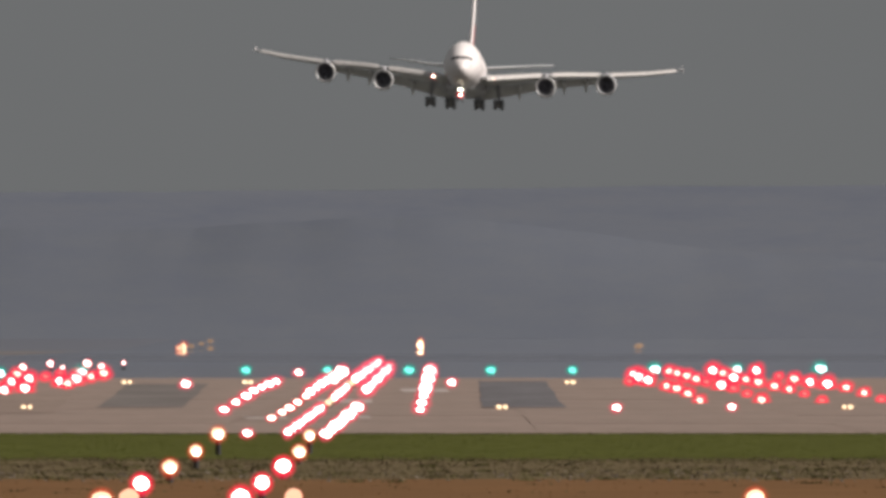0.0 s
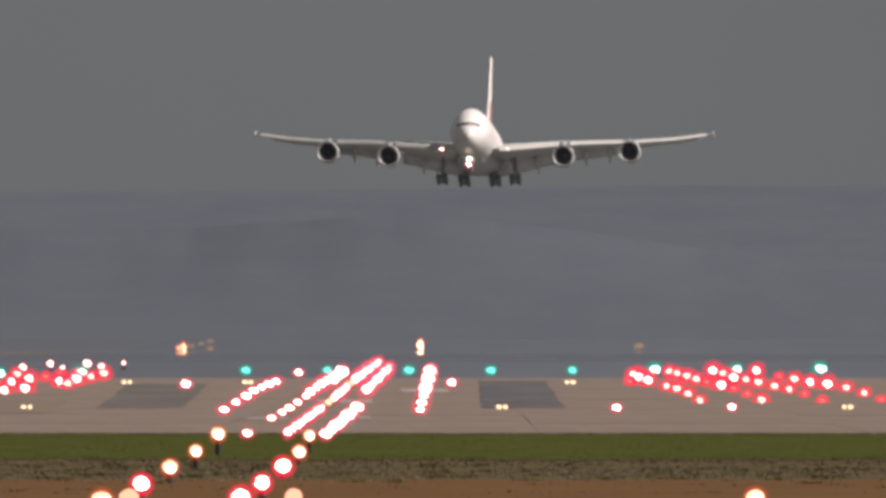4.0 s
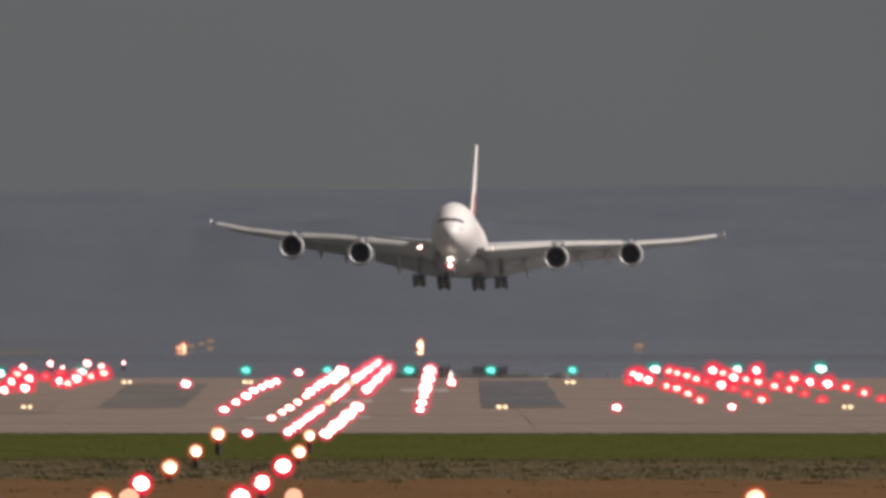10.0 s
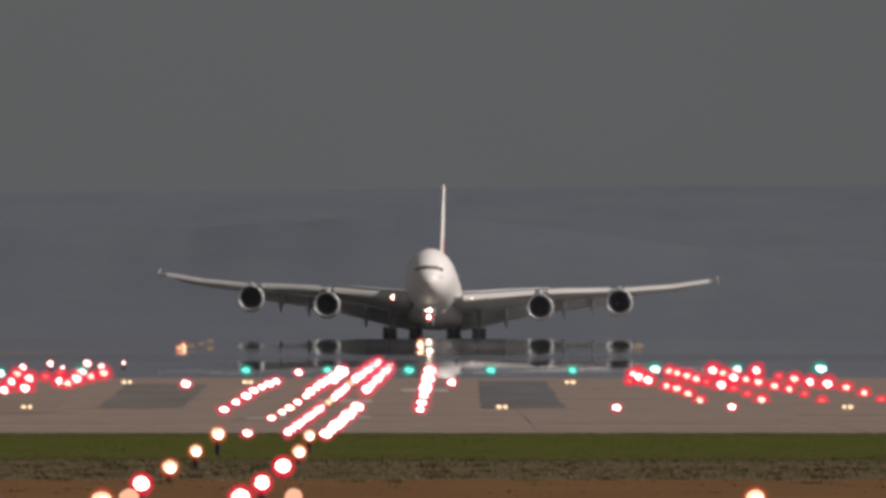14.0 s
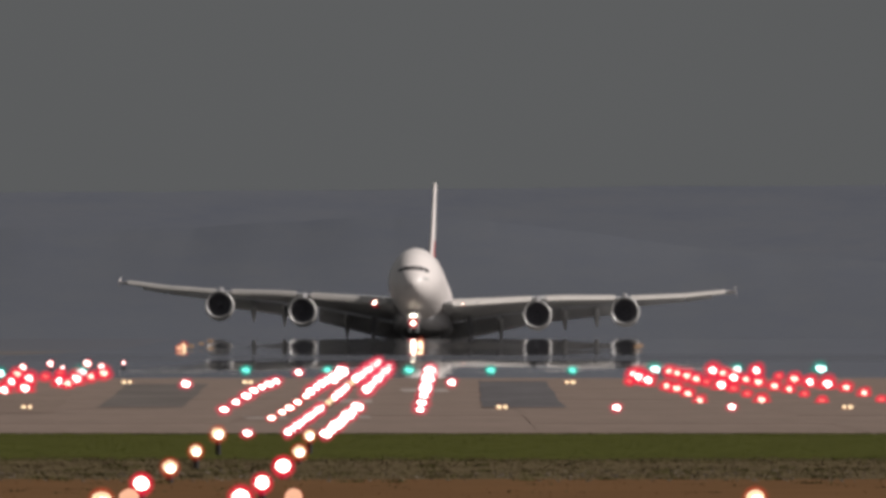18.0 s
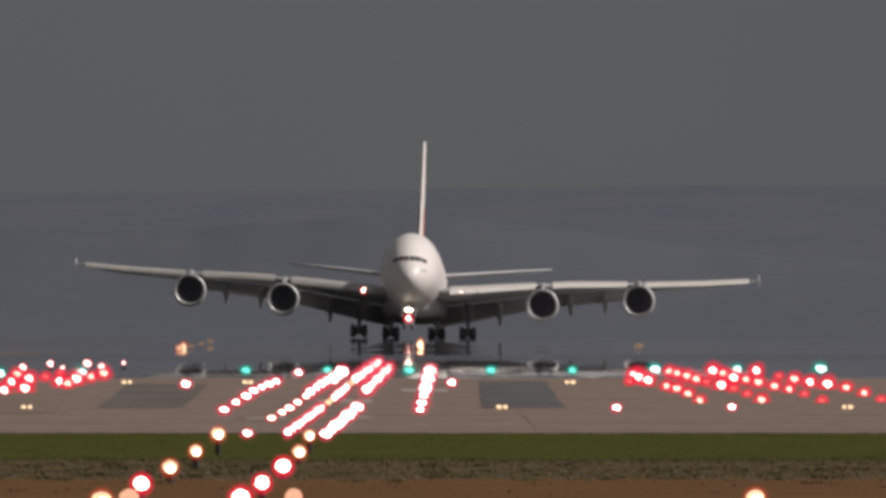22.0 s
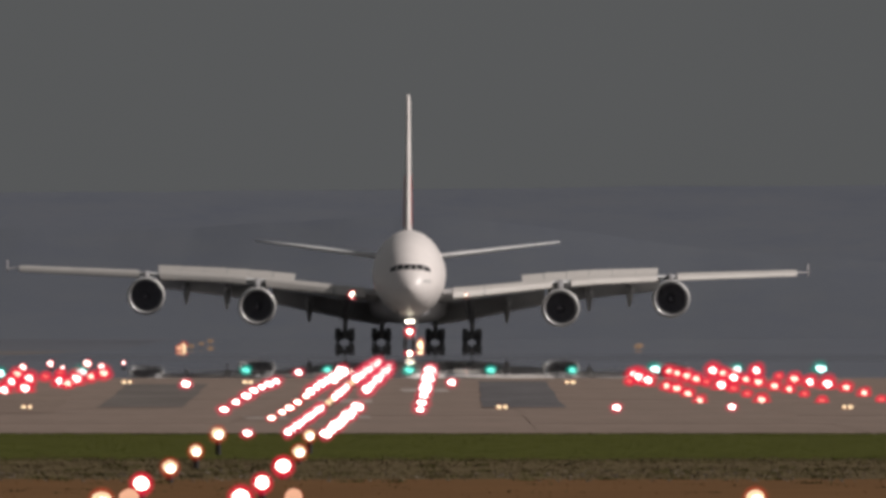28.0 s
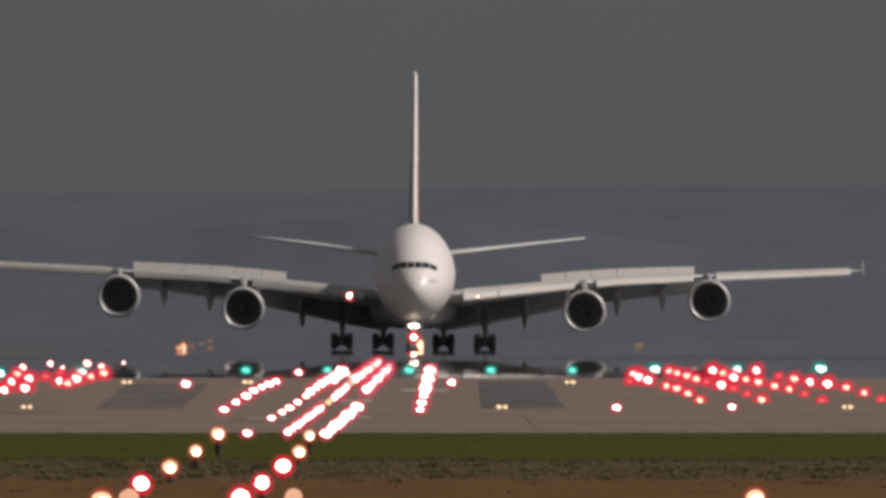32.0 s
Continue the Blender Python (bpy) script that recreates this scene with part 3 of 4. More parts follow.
def fairing_geo(x, drop, length):
    """A canoe-shaped flap track fairing under the trailing edge."""
    ly, lz, ty, tz, th = wing_at(x)
    loops, n = [], 12
    for u in np.linspace(0, 1, 9):
        r = 0.41 * math.sin(math.pi * min(0.94, max(0.03, u ** 0.8))) ** 0.5
        y = ty - length * 0.62 + length * u
        z = tz - 0.72 - drop * max(0.0, u - 0.35) ** 1.2 * 2.1
        loops.append([(x + 0.95 * r * math.cos(2 * math.pi * k / n), y, z - 0.1 + 1.3 * r * math.sin(2 * math.pi * k / n)) for k in range(n)])
    return rings(loops)


ENGINES = [(14.8, -10.0, 3.1), (25.7, -2.0, 4.0)]
JOINTS = [(3.5, -4.0, 4.4), (27.0, 7.0, 6.15), (33.0, 11.2, 6.38)]
WINGS, SPOILERS = [], []
for side in (-1, 1):
    fl = (lambda g: g) if side > 0 else mirror
    lengths = []
    for (x0, x1), j, name, text in (((3.0, 27.0), JOINTS[0], "wing", "long grey swept wing with its flaps lowered"), ((27.0, 33.0), JOINTS[1], "outer_wing", "slender outer length of the wing"), ((33.0, 38.6), JOINTS[2], "wing_end", "tapered end of the wing")):
        xs = [x0] + [x for x in WX if x0 < x < x1] + [x1]
        lengths.append(part(name, fl(rings([wing_loop(x) for x in xs])), M_WING, airliner, text, (j[0] * side, j[1], j[2]), smooth=True))
    wing, outer, end = lengths
    WINGS.append((lengths, side))
    for a, b, w in ((4.3, 7.3, wing), (7.4, 14.0, wing), (15.9, 24.4, wing), (26.4, 27.0, wing), (27.0, 33.0, outer), (33.0, 38.3, end)):
        part("slat", fl(slat_geo(a, b)), M_SLAT, w, "pale drooped slat")
    for a, b, c0, c1 in ((2.7, 13.4, 3.9, 2.9), (13.7, 24.8, 2.8, 2.1)):
        part("flap", fl(flap_geo(a, b, c0, c1, 33)), M_FLAP, wing, "grey lowered flap", smooth=True)
    part("aileron", fl(flap_geo(27.05, 32.95, 1.4, 1.2, 9)), M_WING, outer, smooth=True)
    part("aileron", fl(flap_geo(33.05, 36.5, 1.2, 0.9, 9)), M_WING, end, smooth=True)
    for x, d, ln in ((9.7, 1.5, 6.6), (17.8, 1.35, 5.6), (21.8, 1.25, 5.0)):
        part("flap_fairing", fl(fairing_geo(x, d, ln)), M_FLAP, wing, "canoe-shaped grey fairing", smooth=True)
    for a, b in ((11.2, 13.3), (13.34, 15.5), (15.54, 17.7), (17.74, 20.0), (20.04, 22.3), (22.34, 24.5)):
        g, h = spoiler_geo(a, b)
        g = fl(g)
        at = Vector((h[0] * side, h[1], h[2]))
        sp = part("spoiler", g, M_SLAT, wing, "pale spoiler panel", at)
        hinge = (Vector(g[0][3]) - Vector(g[0][0])) * side
        SPOILERS.append((sp, at - Vector((3.5 * side, -4.0, 4.4)), hinge.normalized()))
    for ex, ey, ez in ENGINES:
        at = (ex * side, ey, ez)
        part("nacelle", nacelle_geo(at), M_NAC, wing, "round white engine nacelle", smooth=True)
        part("inlet_lip", lip_geo(at), M_LIP, wing, "pale metal inlet lip", smooth=True)
        part("intake", lathe([(0.22, 1.50), (0.7, 1.43), (1.74, 1.41)], "y", at, 36), M_DARKIN, wing, "dark intake duct", smooth=True)
        part("fan", fan_geo(at), M_FAN, wing, "dark fan")
        part("spinner", lathe([(1.05, 0.02), (1.25, 0.2), (1.5, 0.34), (1.74, 0.42)], "y", at, 20, cap0=True), M_DARKIN, wing, smooth=True)
        part("exhaust_cone", lathe([(4.7, 1.1), (6.2, 0.75), (7.2, 0.2)], "y", at, 20, cap1=True), M_STEEL, wing, smooth=True)
        ly, lz, ty, tz, th = wing_at(ex)
        part("pylon", fl(pylon_geo(ex, ey, ez, ly, lz)), M_PYLON, wing, "grey engine pylon")
    tip = rings([[(x, a, z) for a, x in [(q[0], 39.5 + q[1]) for q in foil(y0, y1, 0.09)]] for z, y0, y1 in ((6.05, 16.0, 17.3), (6.5, 14.2, 17.2), (7.25, 16.0, 17.4))])
    part("wingtip_fence", fl(tip), M_WHITE, end, "small upright wingtip fence", smooth=True)
    last = wing_loop(38.6)
    part("wingtip", fl(rings([last, [(39.48, p[1] * 0.6 + 6.3, p[2] * 0.5 + 3.24) for p in last]])), M_WHITE, end)
    lamp_at = (5.5 * side, -13.05, 4.31)
    lens, wide = (0.25, 0.28) if side < 0 else (0.15, 0.4)
    part("landing_light", lathe([(0.1, 0.0), (0.0, lens * 0.5), (-0.02, lens * 0.8), (0.06, lens)], "y", lamp_at, 16), G_LAND if side < 0 else G_CORE_W, wing, "lit landing light")
    # warm bloom round the landing light, painted as glowing rings
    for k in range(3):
        part("light_halo", lathe([(0.08 + 0.01 * k, lens * (1 + wide + wide * k)), (0.07 + 0.01 * k, lens * (1 + wide * k))], "y", lamp_at, 16), (G_BLOOM_O if side > 0 else G_BLOOM_R)[k], wing, "painted warm bloom ring round the landing light")


# landing gear
def wheel_geo(x, y, z, r=0.70, w=0.56):
    pr = [(-w / 2 + 0.06, r * 0.55), (-w / 2, r * 0.72), (-w / 2 + 0.03, r * 0.9), (-w / 2 + 0.12, r), (w / 2 - 0.12, r), (w / 2 - 0.03, r * 0.9), (w / 2, r * 0.72), (w / 2 - 0.06, r * 0.55)]
    return lathe(pr, "x", (x, y, z), 22, True, True)


def hub_geo(x, y, z, r=0.36, w=0.46):
    return lathe([(-w / 2, r * 0.4), (-w / 2, r), (w / 2, r), (w / 2, r * 0.4)], "x", (x, y, z), 14, True, True)


GEARS, BOGIES = [], []


def main_gear(name, x, y, axles, top, label):
    """A leg with its braces and door, and the bogie that tilts on it."""
    leg = merge(tube((x, y, 0.95), (x, y + 0.2, 2.4), 0.20), tube((x, y + 0.2, 2.2), (x * 0.97, y + 0.4, top), 0.28, 0.32), tube((x, y - 0.4, 1.5), (x - math.copysign(0.9, x), y - 0.8, top - 0.2), 0.10), tube((x, y + 0.6, 1.5), (x, y + 2.4, top), 0.09), tube((x + 0.2, y, 1.1), (x + 0.2, y + 0.2, 2.3), 0.06))
    gear = part(name, leg, M_STEEL, airliner, label, (x, y, 0.0))
    GEARS.append((gear, Vector((x, y, 0.0))))
    part("gear_door", box(x + math.copysign(0.50, x), x + math.copysign(0.56, x), y - 1.1, y + 1.2, 2.0, top - 0.5, 0.0), M_BELLY, gear, "grey gear door")
    half = (axles - 1) / 2 * 1.72
    beam = [box(x - 0.20, x + 0.20, y - half - 0.2, y + half + 0.2, 0.40, 0.92, 0.06), box(x - 0.34, x + 0.34, y - 0.35, y + 0.35, 0.36, 1.10, 0.06)]
    beam += [tube((x - 0.75, y - half + k * 1.72, 0.70), (x + 0.75, y - half + k * 1.72, 0.70), 0.10) for k in range(axles)]
    bogie = part("bogie", merge(*beam), M_STEEL, airliner, "steel bogie beam with axles", (x, y, 0.70))
    BOGIES.append((bogie, Vector((x, y, 0.70)), 16.0 if axles == 2 else 10.0))
    for k in range(axles):
        for s in (-1, 1):
            wx, wy = x + s * 0.66, y - half + k * 1.72
            part("wheel", wheel_geo(wx, wy, 0.70), M_TYRE, bogie, "black rubber tyre", smooth=True)
            part("brake", tube((x + s * 0.14, wy, 0.70), (x + s * 0.47, wy, 0.70), 0.46, n=14), M_BRAKE, bogie, "dark brake pack")
            part("wheel_hub", hub_geo(wx + s * 0.07, wy, 0.70), M_HUB, bogie)


for s in (-1, 1):
    main_gear("wing_gear", 6.23 * s, -0.6, 2, 4.3, "wing landing gear leg with braces")
    main_gear("body_gear", 2.63 * s, 2.4, 3, 2.6, "body landing gear leg with braces")
NG = (0.0, -29.8)
nose_gear = part("nose_gear", merge(tube((0, NG[1], 0.55), (0, NG[1] + 0.1, 2.9), 0.16), tube((0, NG[1] + 0.2, 1.6), (0, NG[1] + 1.8, 2.8), 0.08), tube((-0.55, NG[1], 0.63), (0.55, NG[1], 0.63), 0.08), box(-0.55, 0.55, NG[1] - 0.25, NG[1] - 0.15, 2.05, 2.15, 0.02)), M_STEEL, airliner, "slim nose landing gear leg", (0, NG[1], 0))
GEARS.append((nose_gear, Vector((0, NG[1], 0))))
for s in (-1, 1):
    part("wheel", wheel_geo(0.42 * s, NG[1], 0.63, 0.63, 0.42), M_TYRE, nose_gear, "black rubber tyre", smooth=True)
    part("gear_door", box(0.72 * s - 0.03, 0.72 * s + 0.03, NG[1] - 0.9, NG[1] + 1.6, 1.5, 2.6), M_WHITE, nose_gear, "white gear door")
    part("taxi_light", lathe([(0.1, 0.0), (0.0, 0.09), (-0.02, 0.14), (0.06, 0.17)], "y", (0.24 * s, NG[1] - 0.3, 2.22), 14), G_LAND, nose_gear, "lit taxi light")
# red bloom of the large lamp, painted as three glowing rings
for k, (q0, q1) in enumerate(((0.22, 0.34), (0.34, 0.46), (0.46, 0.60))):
    part("light_halo", lathe([(0.04 + 0.01 * k, q1), (0.03 + 0.01 * k, q0)], "y", (0.0, NG[1] - 0.75, 1.25), 20), G_BLOOM_R[k], nose_gear, "painted red bloom ring round the large lamp")
part("takeoff_light", lathe([(0.1, 0.0), (0.0, 0.14), (-0.02, 0.20), (0.06, 0.24)], "y", (0.0, NG[1] - 0.75, 1.25), 16), G_LAND, nose_gear, "large lit lamp on the nose leg")


# ---- lamps of the approach and runway lighting ----
def blob(profile, at, seed, rough, n=20):
    """A turned face whose outline is a little uneven, as lamp faces are when seen through shimmering air."""
    rng = np.random.RandomState(seed)
    ph = rng.uniform(0, 6.28, 4)
    loops = []
    for a, r in profile:
        lp = []
        for k in range(n):
            w = 2 * math.pi * k / n
            q = r * (1 + rough * (0.5 * math.sin(2 * w + ph[0]) + 0.5 * math.sin(3 * w + ph[1]) + 0.4 * math.sin(5 * w + ph[2])))
            lp.append((at[0] + q * math.cos(w), at[1] + a, at[2] + q * math.sin(w)))
        loops.append(lp)
    return rings(loops, False, False)


def lamp_thing(seed, name, core, halo, r, ratio, stem, label, category, group, hot=0.0, post=0.025, shift=(0.0, -0.14), rough=0.16):
    """A lamp on a stem, its base at the origin: stem, housing, glowing rings painted as bloom and bright lens; shift:
    how the bloom sits off the lens.
    """
    rng = np.random.RandomState(seed + 50)
    root = tagged(new(name), label, category, group)
    r = r * (1.0 + 0.08 * (seed - 1))
    k = r * ratio
    part("stem", merge(tube((0, 0.06, -0.02), (0, 0.06, stem), post, n=6), box(-0.09, 0.09, 0.0, 0.18, -0.02, 0.03)), M_POST, root)
    zc = stem + r * 0.6
    part("housing", lathe([(0.0, r * 0.9), (0.08, r * 0.8), (0.18, r * 0.3)], "y", (0, 0, zc), 12, True, True), M_HOUSING, root)
    # the lamp's bloom, put into four see-through glowing rings
    for i, (ring, text) in enumerate(zip(("halo", "halo_second", "halo_third", "halo_outer"), ("innermost ring of the painted bloom", "second, dimmer ring of the painted bloom", "third, faint ring of the painted bloom", "outermost, nearly clear ring of the painted bloom"))):
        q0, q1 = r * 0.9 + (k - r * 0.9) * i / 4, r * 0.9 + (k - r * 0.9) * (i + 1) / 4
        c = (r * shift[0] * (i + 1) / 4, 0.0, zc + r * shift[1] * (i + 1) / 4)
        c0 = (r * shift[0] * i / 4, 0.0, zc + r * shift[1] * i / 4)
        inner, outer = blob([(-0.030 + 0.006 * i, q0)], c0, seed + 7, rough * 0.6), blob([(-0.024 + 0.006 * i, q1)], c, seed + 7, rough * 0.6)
        part(ring, rings([outer[0], inner[0]], False, False), halo[i], root, text)
    wide = rng.uniform(0.92, 1.12)
    lens = blob([(-0.03, r), (-0.07, r * 0.8), (-0.10, r * 0.4), (-0.105, r * 0.02)], (0, 0, zc), seed, rough)
    part("lens", ([(x * wide, y, zc + (z - zc) / wide) for x, y, z in lens[0]], lens[1]), core, root, "bright lens")
    if hot:
        part("filament", lathe([(-0.085, r * hot), (-0.115, r * hot * 0.7), (-0.122, 0.0)], "y", (0.1 * r, 0, zc - 0.22 * r), 16), G_CORE_W, root, "white-hot spot behind the lens")
        part("reflector_arc", rings([[(r * q * math.cos(a), -0.112 + 0.03 * w, zc + 0.10 * r + r * q * math.sin(a)) for q, w in ((0.56, 0), (0.66, 0), (0.66, 1), (0.56, 1))] for a in [math.pi * (0.1 + 0.8 * k / 10) for k in range(11)]]), G_CORE_T, root, "orange reflector edge")
    return root, zc


def set_lamps(make, places, ref=0.0, flat=1.0):
    """Stand one lamp at each (x, y, lens height), three slightly different ones in turn; with ref, farther lamps are
    enlarged so their bloom looks equally wide; flat: height to width.
    """
    made = []
    for i, (x, y, z) in enumerate(places):
        k = y / ref if ref else 1.0
        if i < 3:
            made.append(make((1, 0, 2)[i]))
            lamp = made[i][0]
            lamp.location = (x, y, z - made[i][1] * k * flat)
        else:
            lamp = copy_thing(made[i % 3][0], pose(x, y, z - made[i % 3][1] * k * flat))
        lamp.scale = (k, k, k * flat)


def row(x, y0, y1, n, z0, z1):
    return [(x, y0 + (y1 - y0) * i / max(1, n - 1), z0 + (z1 - z0) * i / max(1, n - 1)) for i in range(n)]


# near lamps on posts
LAMP = "approach light"
set_lamps(lambda s: lamp_thing(s, "approach_light", G_CORE_W, G_BLOOM_R, 0.079, 1.95, 0.30, "lit white approach lamp on a short dark post", LAMP, "near approach lights", 0.0, 0.045, rough=0.02),
          [(-3.4, 258, 0.18), (-2.04, 258, 0.19), (-2.04, 292, 0.17), (-2.04, 231, 0.23)])
set_lamps(lambda s: lamp_thing(s, "approach_light", G_CORE_C, G_BLOOM_O, 0.086, 1.7, 0.30, "lit cream approach lamp on a short dark post", LAMP, "near cream approach lights", 0.62, 0.045, rough=0.03),
          [(-3.4, 285, 0.20), (-3.4, 315, 0.235), (-3.4, 346, 0.325), (-2.04, 325, 0.17), (-2.04, 350, 0.28), (-3.4, 228, 0.22), (3.14, 230, 0.23)])
set_lamps(lambda s: lamp_thing(s, "approach_light", G_CORE_T, G_BLOOM_O, 0.094, 1.25, 0.30, "dim orange approach lamp on a short dark post", LAMP, "near dim approach lights", rough=0.03),
          [(-3.14, 229, 0.24), (-1.50, 230, 0.24)])
# centre rows of white lamps with painted red bloom
set_lamps(lambda s: lamp_thing(s, "approach_light", G_CORE_X, G_BLOOM_S, 0.080, 3.0, 0.05, "wide white approach lamp with painted red bloom", LAMP, "centre approach lights"),
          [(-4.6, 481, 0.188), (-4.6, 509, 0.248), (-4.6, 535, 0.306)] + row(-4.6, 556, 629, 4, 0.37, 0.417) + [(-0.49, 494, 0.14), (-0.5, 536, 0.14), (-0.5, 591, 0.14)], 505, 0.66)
set_lamps(lambda s: lamp_thing(s, "approach_light", G_CORE_X, G_BLOOM_S, 0.090, 3.0, 0.05, "bright white approach lamp with painted red bloom", LAMP, "bright centre approach lights"),
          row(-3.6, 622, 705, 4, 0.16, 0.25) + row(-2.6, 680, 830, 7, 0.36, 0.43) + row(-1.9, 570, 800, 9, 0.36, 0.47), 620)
set_lamps(lambda s: lamp_thing(s, "approach_light", G_CORE_X, G_BLOOM_S, 0.165, 1.9, 0.05, "large bright approach lamp with painted red bloom", LAMP, "large centre approach lights"),
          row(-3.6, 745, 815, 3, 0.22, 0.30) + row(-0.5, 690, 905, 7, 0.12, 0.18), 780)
set_lamps(lambda s: lamp_thing(s, "approach_light", G_CORE_X, G_BLOOM_S, 0.108, 2.1, 0.05, "broad white approach lamp with painted red bloom", LAMP, "broad centre approach lights"),
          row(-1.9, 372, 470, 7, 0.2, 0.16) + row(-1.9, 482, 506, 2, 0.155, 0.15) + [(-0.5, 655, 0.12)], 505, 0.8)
set_lamps(lambda s: lamp_thing(s, "approach_light", G_CORE_X, G_BLOOM_S, 0.055, 2.9, 0.05, "small white approach lamp with painted red bloom", LAMP, "small centre approach lights"),
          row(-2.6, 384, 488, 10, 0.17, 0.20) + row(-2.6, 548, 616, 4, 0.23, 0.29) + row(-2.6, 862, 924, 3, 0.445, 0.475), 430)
set_lamps(lambda s: lamp_thing(s, "approach_light", G_CORE_W, G_BLOOM_R, 0.082, 2.1, 0.04, "wide cream-white approach lamp with painted red bloom", LAMP, "dim centre lights"),
          [(-3.4, 454, 0.12), (-3.41, 485, 0.12), (-3.42, 510, 0.12), (-3.47, 547, 0.12), (-3.56, 595, 0.12)], 540, 0.6)
set_lamps(lambda s: lamp_thing(s, "approach_light", G_CORE_C, G_BLOOM_O, 0.07, 1.5, 0.04, "small dim amber-white approach lamp", LAMP, "small dim centre lights"),
          [(-2.6, 518, 0.21), (-2.6, 534, 0.22), (-2.6, 640, 0.32), (-2.6, 652, 0.33)], 560)
# red side barrettes, some lamps brighter than others
RED_BRIGHT = [(9.52, 807, 0.36), (11.05, 807, 0.36), (8.6, 707, 0.11), (9.64, 759, 0.22), (6.51, 781, 0.28), (6.54, 762, 0.23), (6.66, 743, 0.18), (11.69, 729, 0.15), (12, 714, 0.12), (-13.58, 751, 0.2), (-13.75, 729, 0.15), (-12.51, 685, 0.07), (-12.93, 674, 0.05), (-12.28, 733, 0.16), (-12.02, 750, 0.2)]
RED_PLAIN = [(9.65, 788, 0.3), (9.87, 746, 0.19), (10.02, 727, 0.15), (7.94, 802, 0.34), (8.07, 788, 0.3), (8.23, 771, 0.25), (8.29, 749, 0.2), (6.84, 700, 0.1), (6.99, 684, 0.07), (6.95, 649, 0.02), (6.77, 603, -0.02), (8.41, 604, -0.01), (10.14, 700, 0.1), (10.29, 680, 0.06), (11.5, 749, 0.2), (12.16, 690, 0.08), (12, 652, 0.03), (-14.55, 782, 0.28), (-11.79, 719, 0.13), (-11.78, 766, 0.24), (-11.69, 789, 0.3)]
RED_DIM = [(8.4, 730, 0.15), (5.97, 733, 0.16), (8.7, 685, 0.07), (8.59, 646, 0.02), (10.22, 647, 0.02), (9.97, 602, -0.02), (11.61, 606, -0.01), (11.32, 771, 0.25), (-13.32, 767, 0.24), (-13.17, 788, 0.3)]
set_lamps(lambda s: lamp_thing(s, "approach_light", G_CORE_P, G_BLOOM_R, 0.108, 3.2, 0.04, "bright red side-row approach lamp with a white core", LAMP, "bright red side lights"), RED_BRIGHT, 700)
set_lamps(lambda s: lamp_thing(s, "approach_light", G_CORE_R, G_BLOOM_R, 0.094, 3.2, 0.04, "lit red side-row approach lamp", LAMP, "red side lights"), RED_PLAIN, 700, 0.88)
set_lamps(lambda s: lamp_thing(s, "approach_light", G_RIM_R2, G_BLOOM_R, 0.078, 3.0, 0.04, "dim red side-row approach lamp", LAMP, "dim red side lights"), RED_DIM, 700, 0.8)
set_lamps(lambda s: lamp_thing(s, "approach_light", G_CORE_P, G_BLOOM_R, 0.105, 1.7, 0.2, "pink-white lamp on a short stem", LAMP, "raised side lights"),
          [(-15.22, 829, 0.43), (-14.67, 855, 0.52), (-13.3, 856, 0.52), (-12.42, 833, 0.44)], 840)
set_lamps(lambda s: lamp_thing(s, "approach_light", G_CORE_P, G_BLOOM_R, 0.06, 1.8, 0.2, "small pink-white lamp on a short stem", LAMP, "small raised side lights"),
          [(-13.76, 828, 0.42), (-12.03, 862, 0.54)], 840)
# green threshold lamps
set_lamps(lambda s: lamp_thing(s, "threshold_light", G_CORE_G, G_BLOOM_G, 0.145, 2.0, 0.08, "lit green threshold lamp at the runway end", "threshold light", "green threshold lights", shift=(-0.1, 0.05)),
          [(-7.24 + 3.0 * k, 841, 0.30) for k in range(5)], 0.0, 0.8)
set_lamps(lambda s: lamp_thing(s, "threshold_light", G_CORE_GB, G_BLOOM_G, 0.165, 2.1, 0.08, "bright cyan-white threshold lamp at the runway end", "threshold light", "bright threshold lights", shift=(-0.45, 0.45)),
          [(7.84, 845, 0.33), (10.87, 845, 0.32), (13.96, 845, 0.34), (-13.33, 845, 0.22), (-16.34, 845, 0.18)], 0.0, 0.8)
# paired lamps of the crossbars
PAIRS = [(x + s, 548, 0.0) for x in (-9.97, 1.41, 9.68) for s in (-0.07, 0.08)] + [(x + s, 775, 0.02) for x in (-10.7, -6.6, 4.3) for s in (-0.1, 0.1)]
set_lamps(lambda s: lamp_thing(s, "crossbar_light", G_CORE_C, G_BLOOM_O, 0.06, 1.4, 0.02, "small amber lamp of a crossbar pair", "crossbar light", "crossbar lights"), PAIRS, 600)
set_lamps(lambda s: lamp_thing(s, "crossbar_light", G_CORE_X, G_BLOOM_S, 0.090, 2.5, 0.02, "white crossbar lamp with painted red bloom", "crossbar light", "bright crossbar lights"),
          [(3.81, 503, 0.15), (6.4, 507, 0.15), (-7.92, 705, 0.15), (0.27, 723, 0.15), (-5.05, 800, 0.3), (-3.28, 384, 0.15)], 600, 0.75)
# runway edge and centreline lamps far down the runway
EDGE_ROW = [(-20.35 - 0.20 * k, 1765 + 46.0 * k, 0.16 + 0.0011 * max(0.0, 46.0 * k - 210.0) + 0.05 * math.sin(2.3 * k)) for k in range(10)]
set_lamps(lambda s: lamp_thing(s, "runway_light", G_FAINT, G_BLOOM_F, 0.22, 2.2, 0.3, "faint amber edge lamp far down the runway", "runway light", "faint runway edge lights", rough=0.12),
          [EDGE_ROW[k] for k in (3, 6, 9)] + [(16.0, 1880, 0.16), (16.25, 1905, 0.24), (16.6, 1930, 0.2)], 0.0, 0.6)
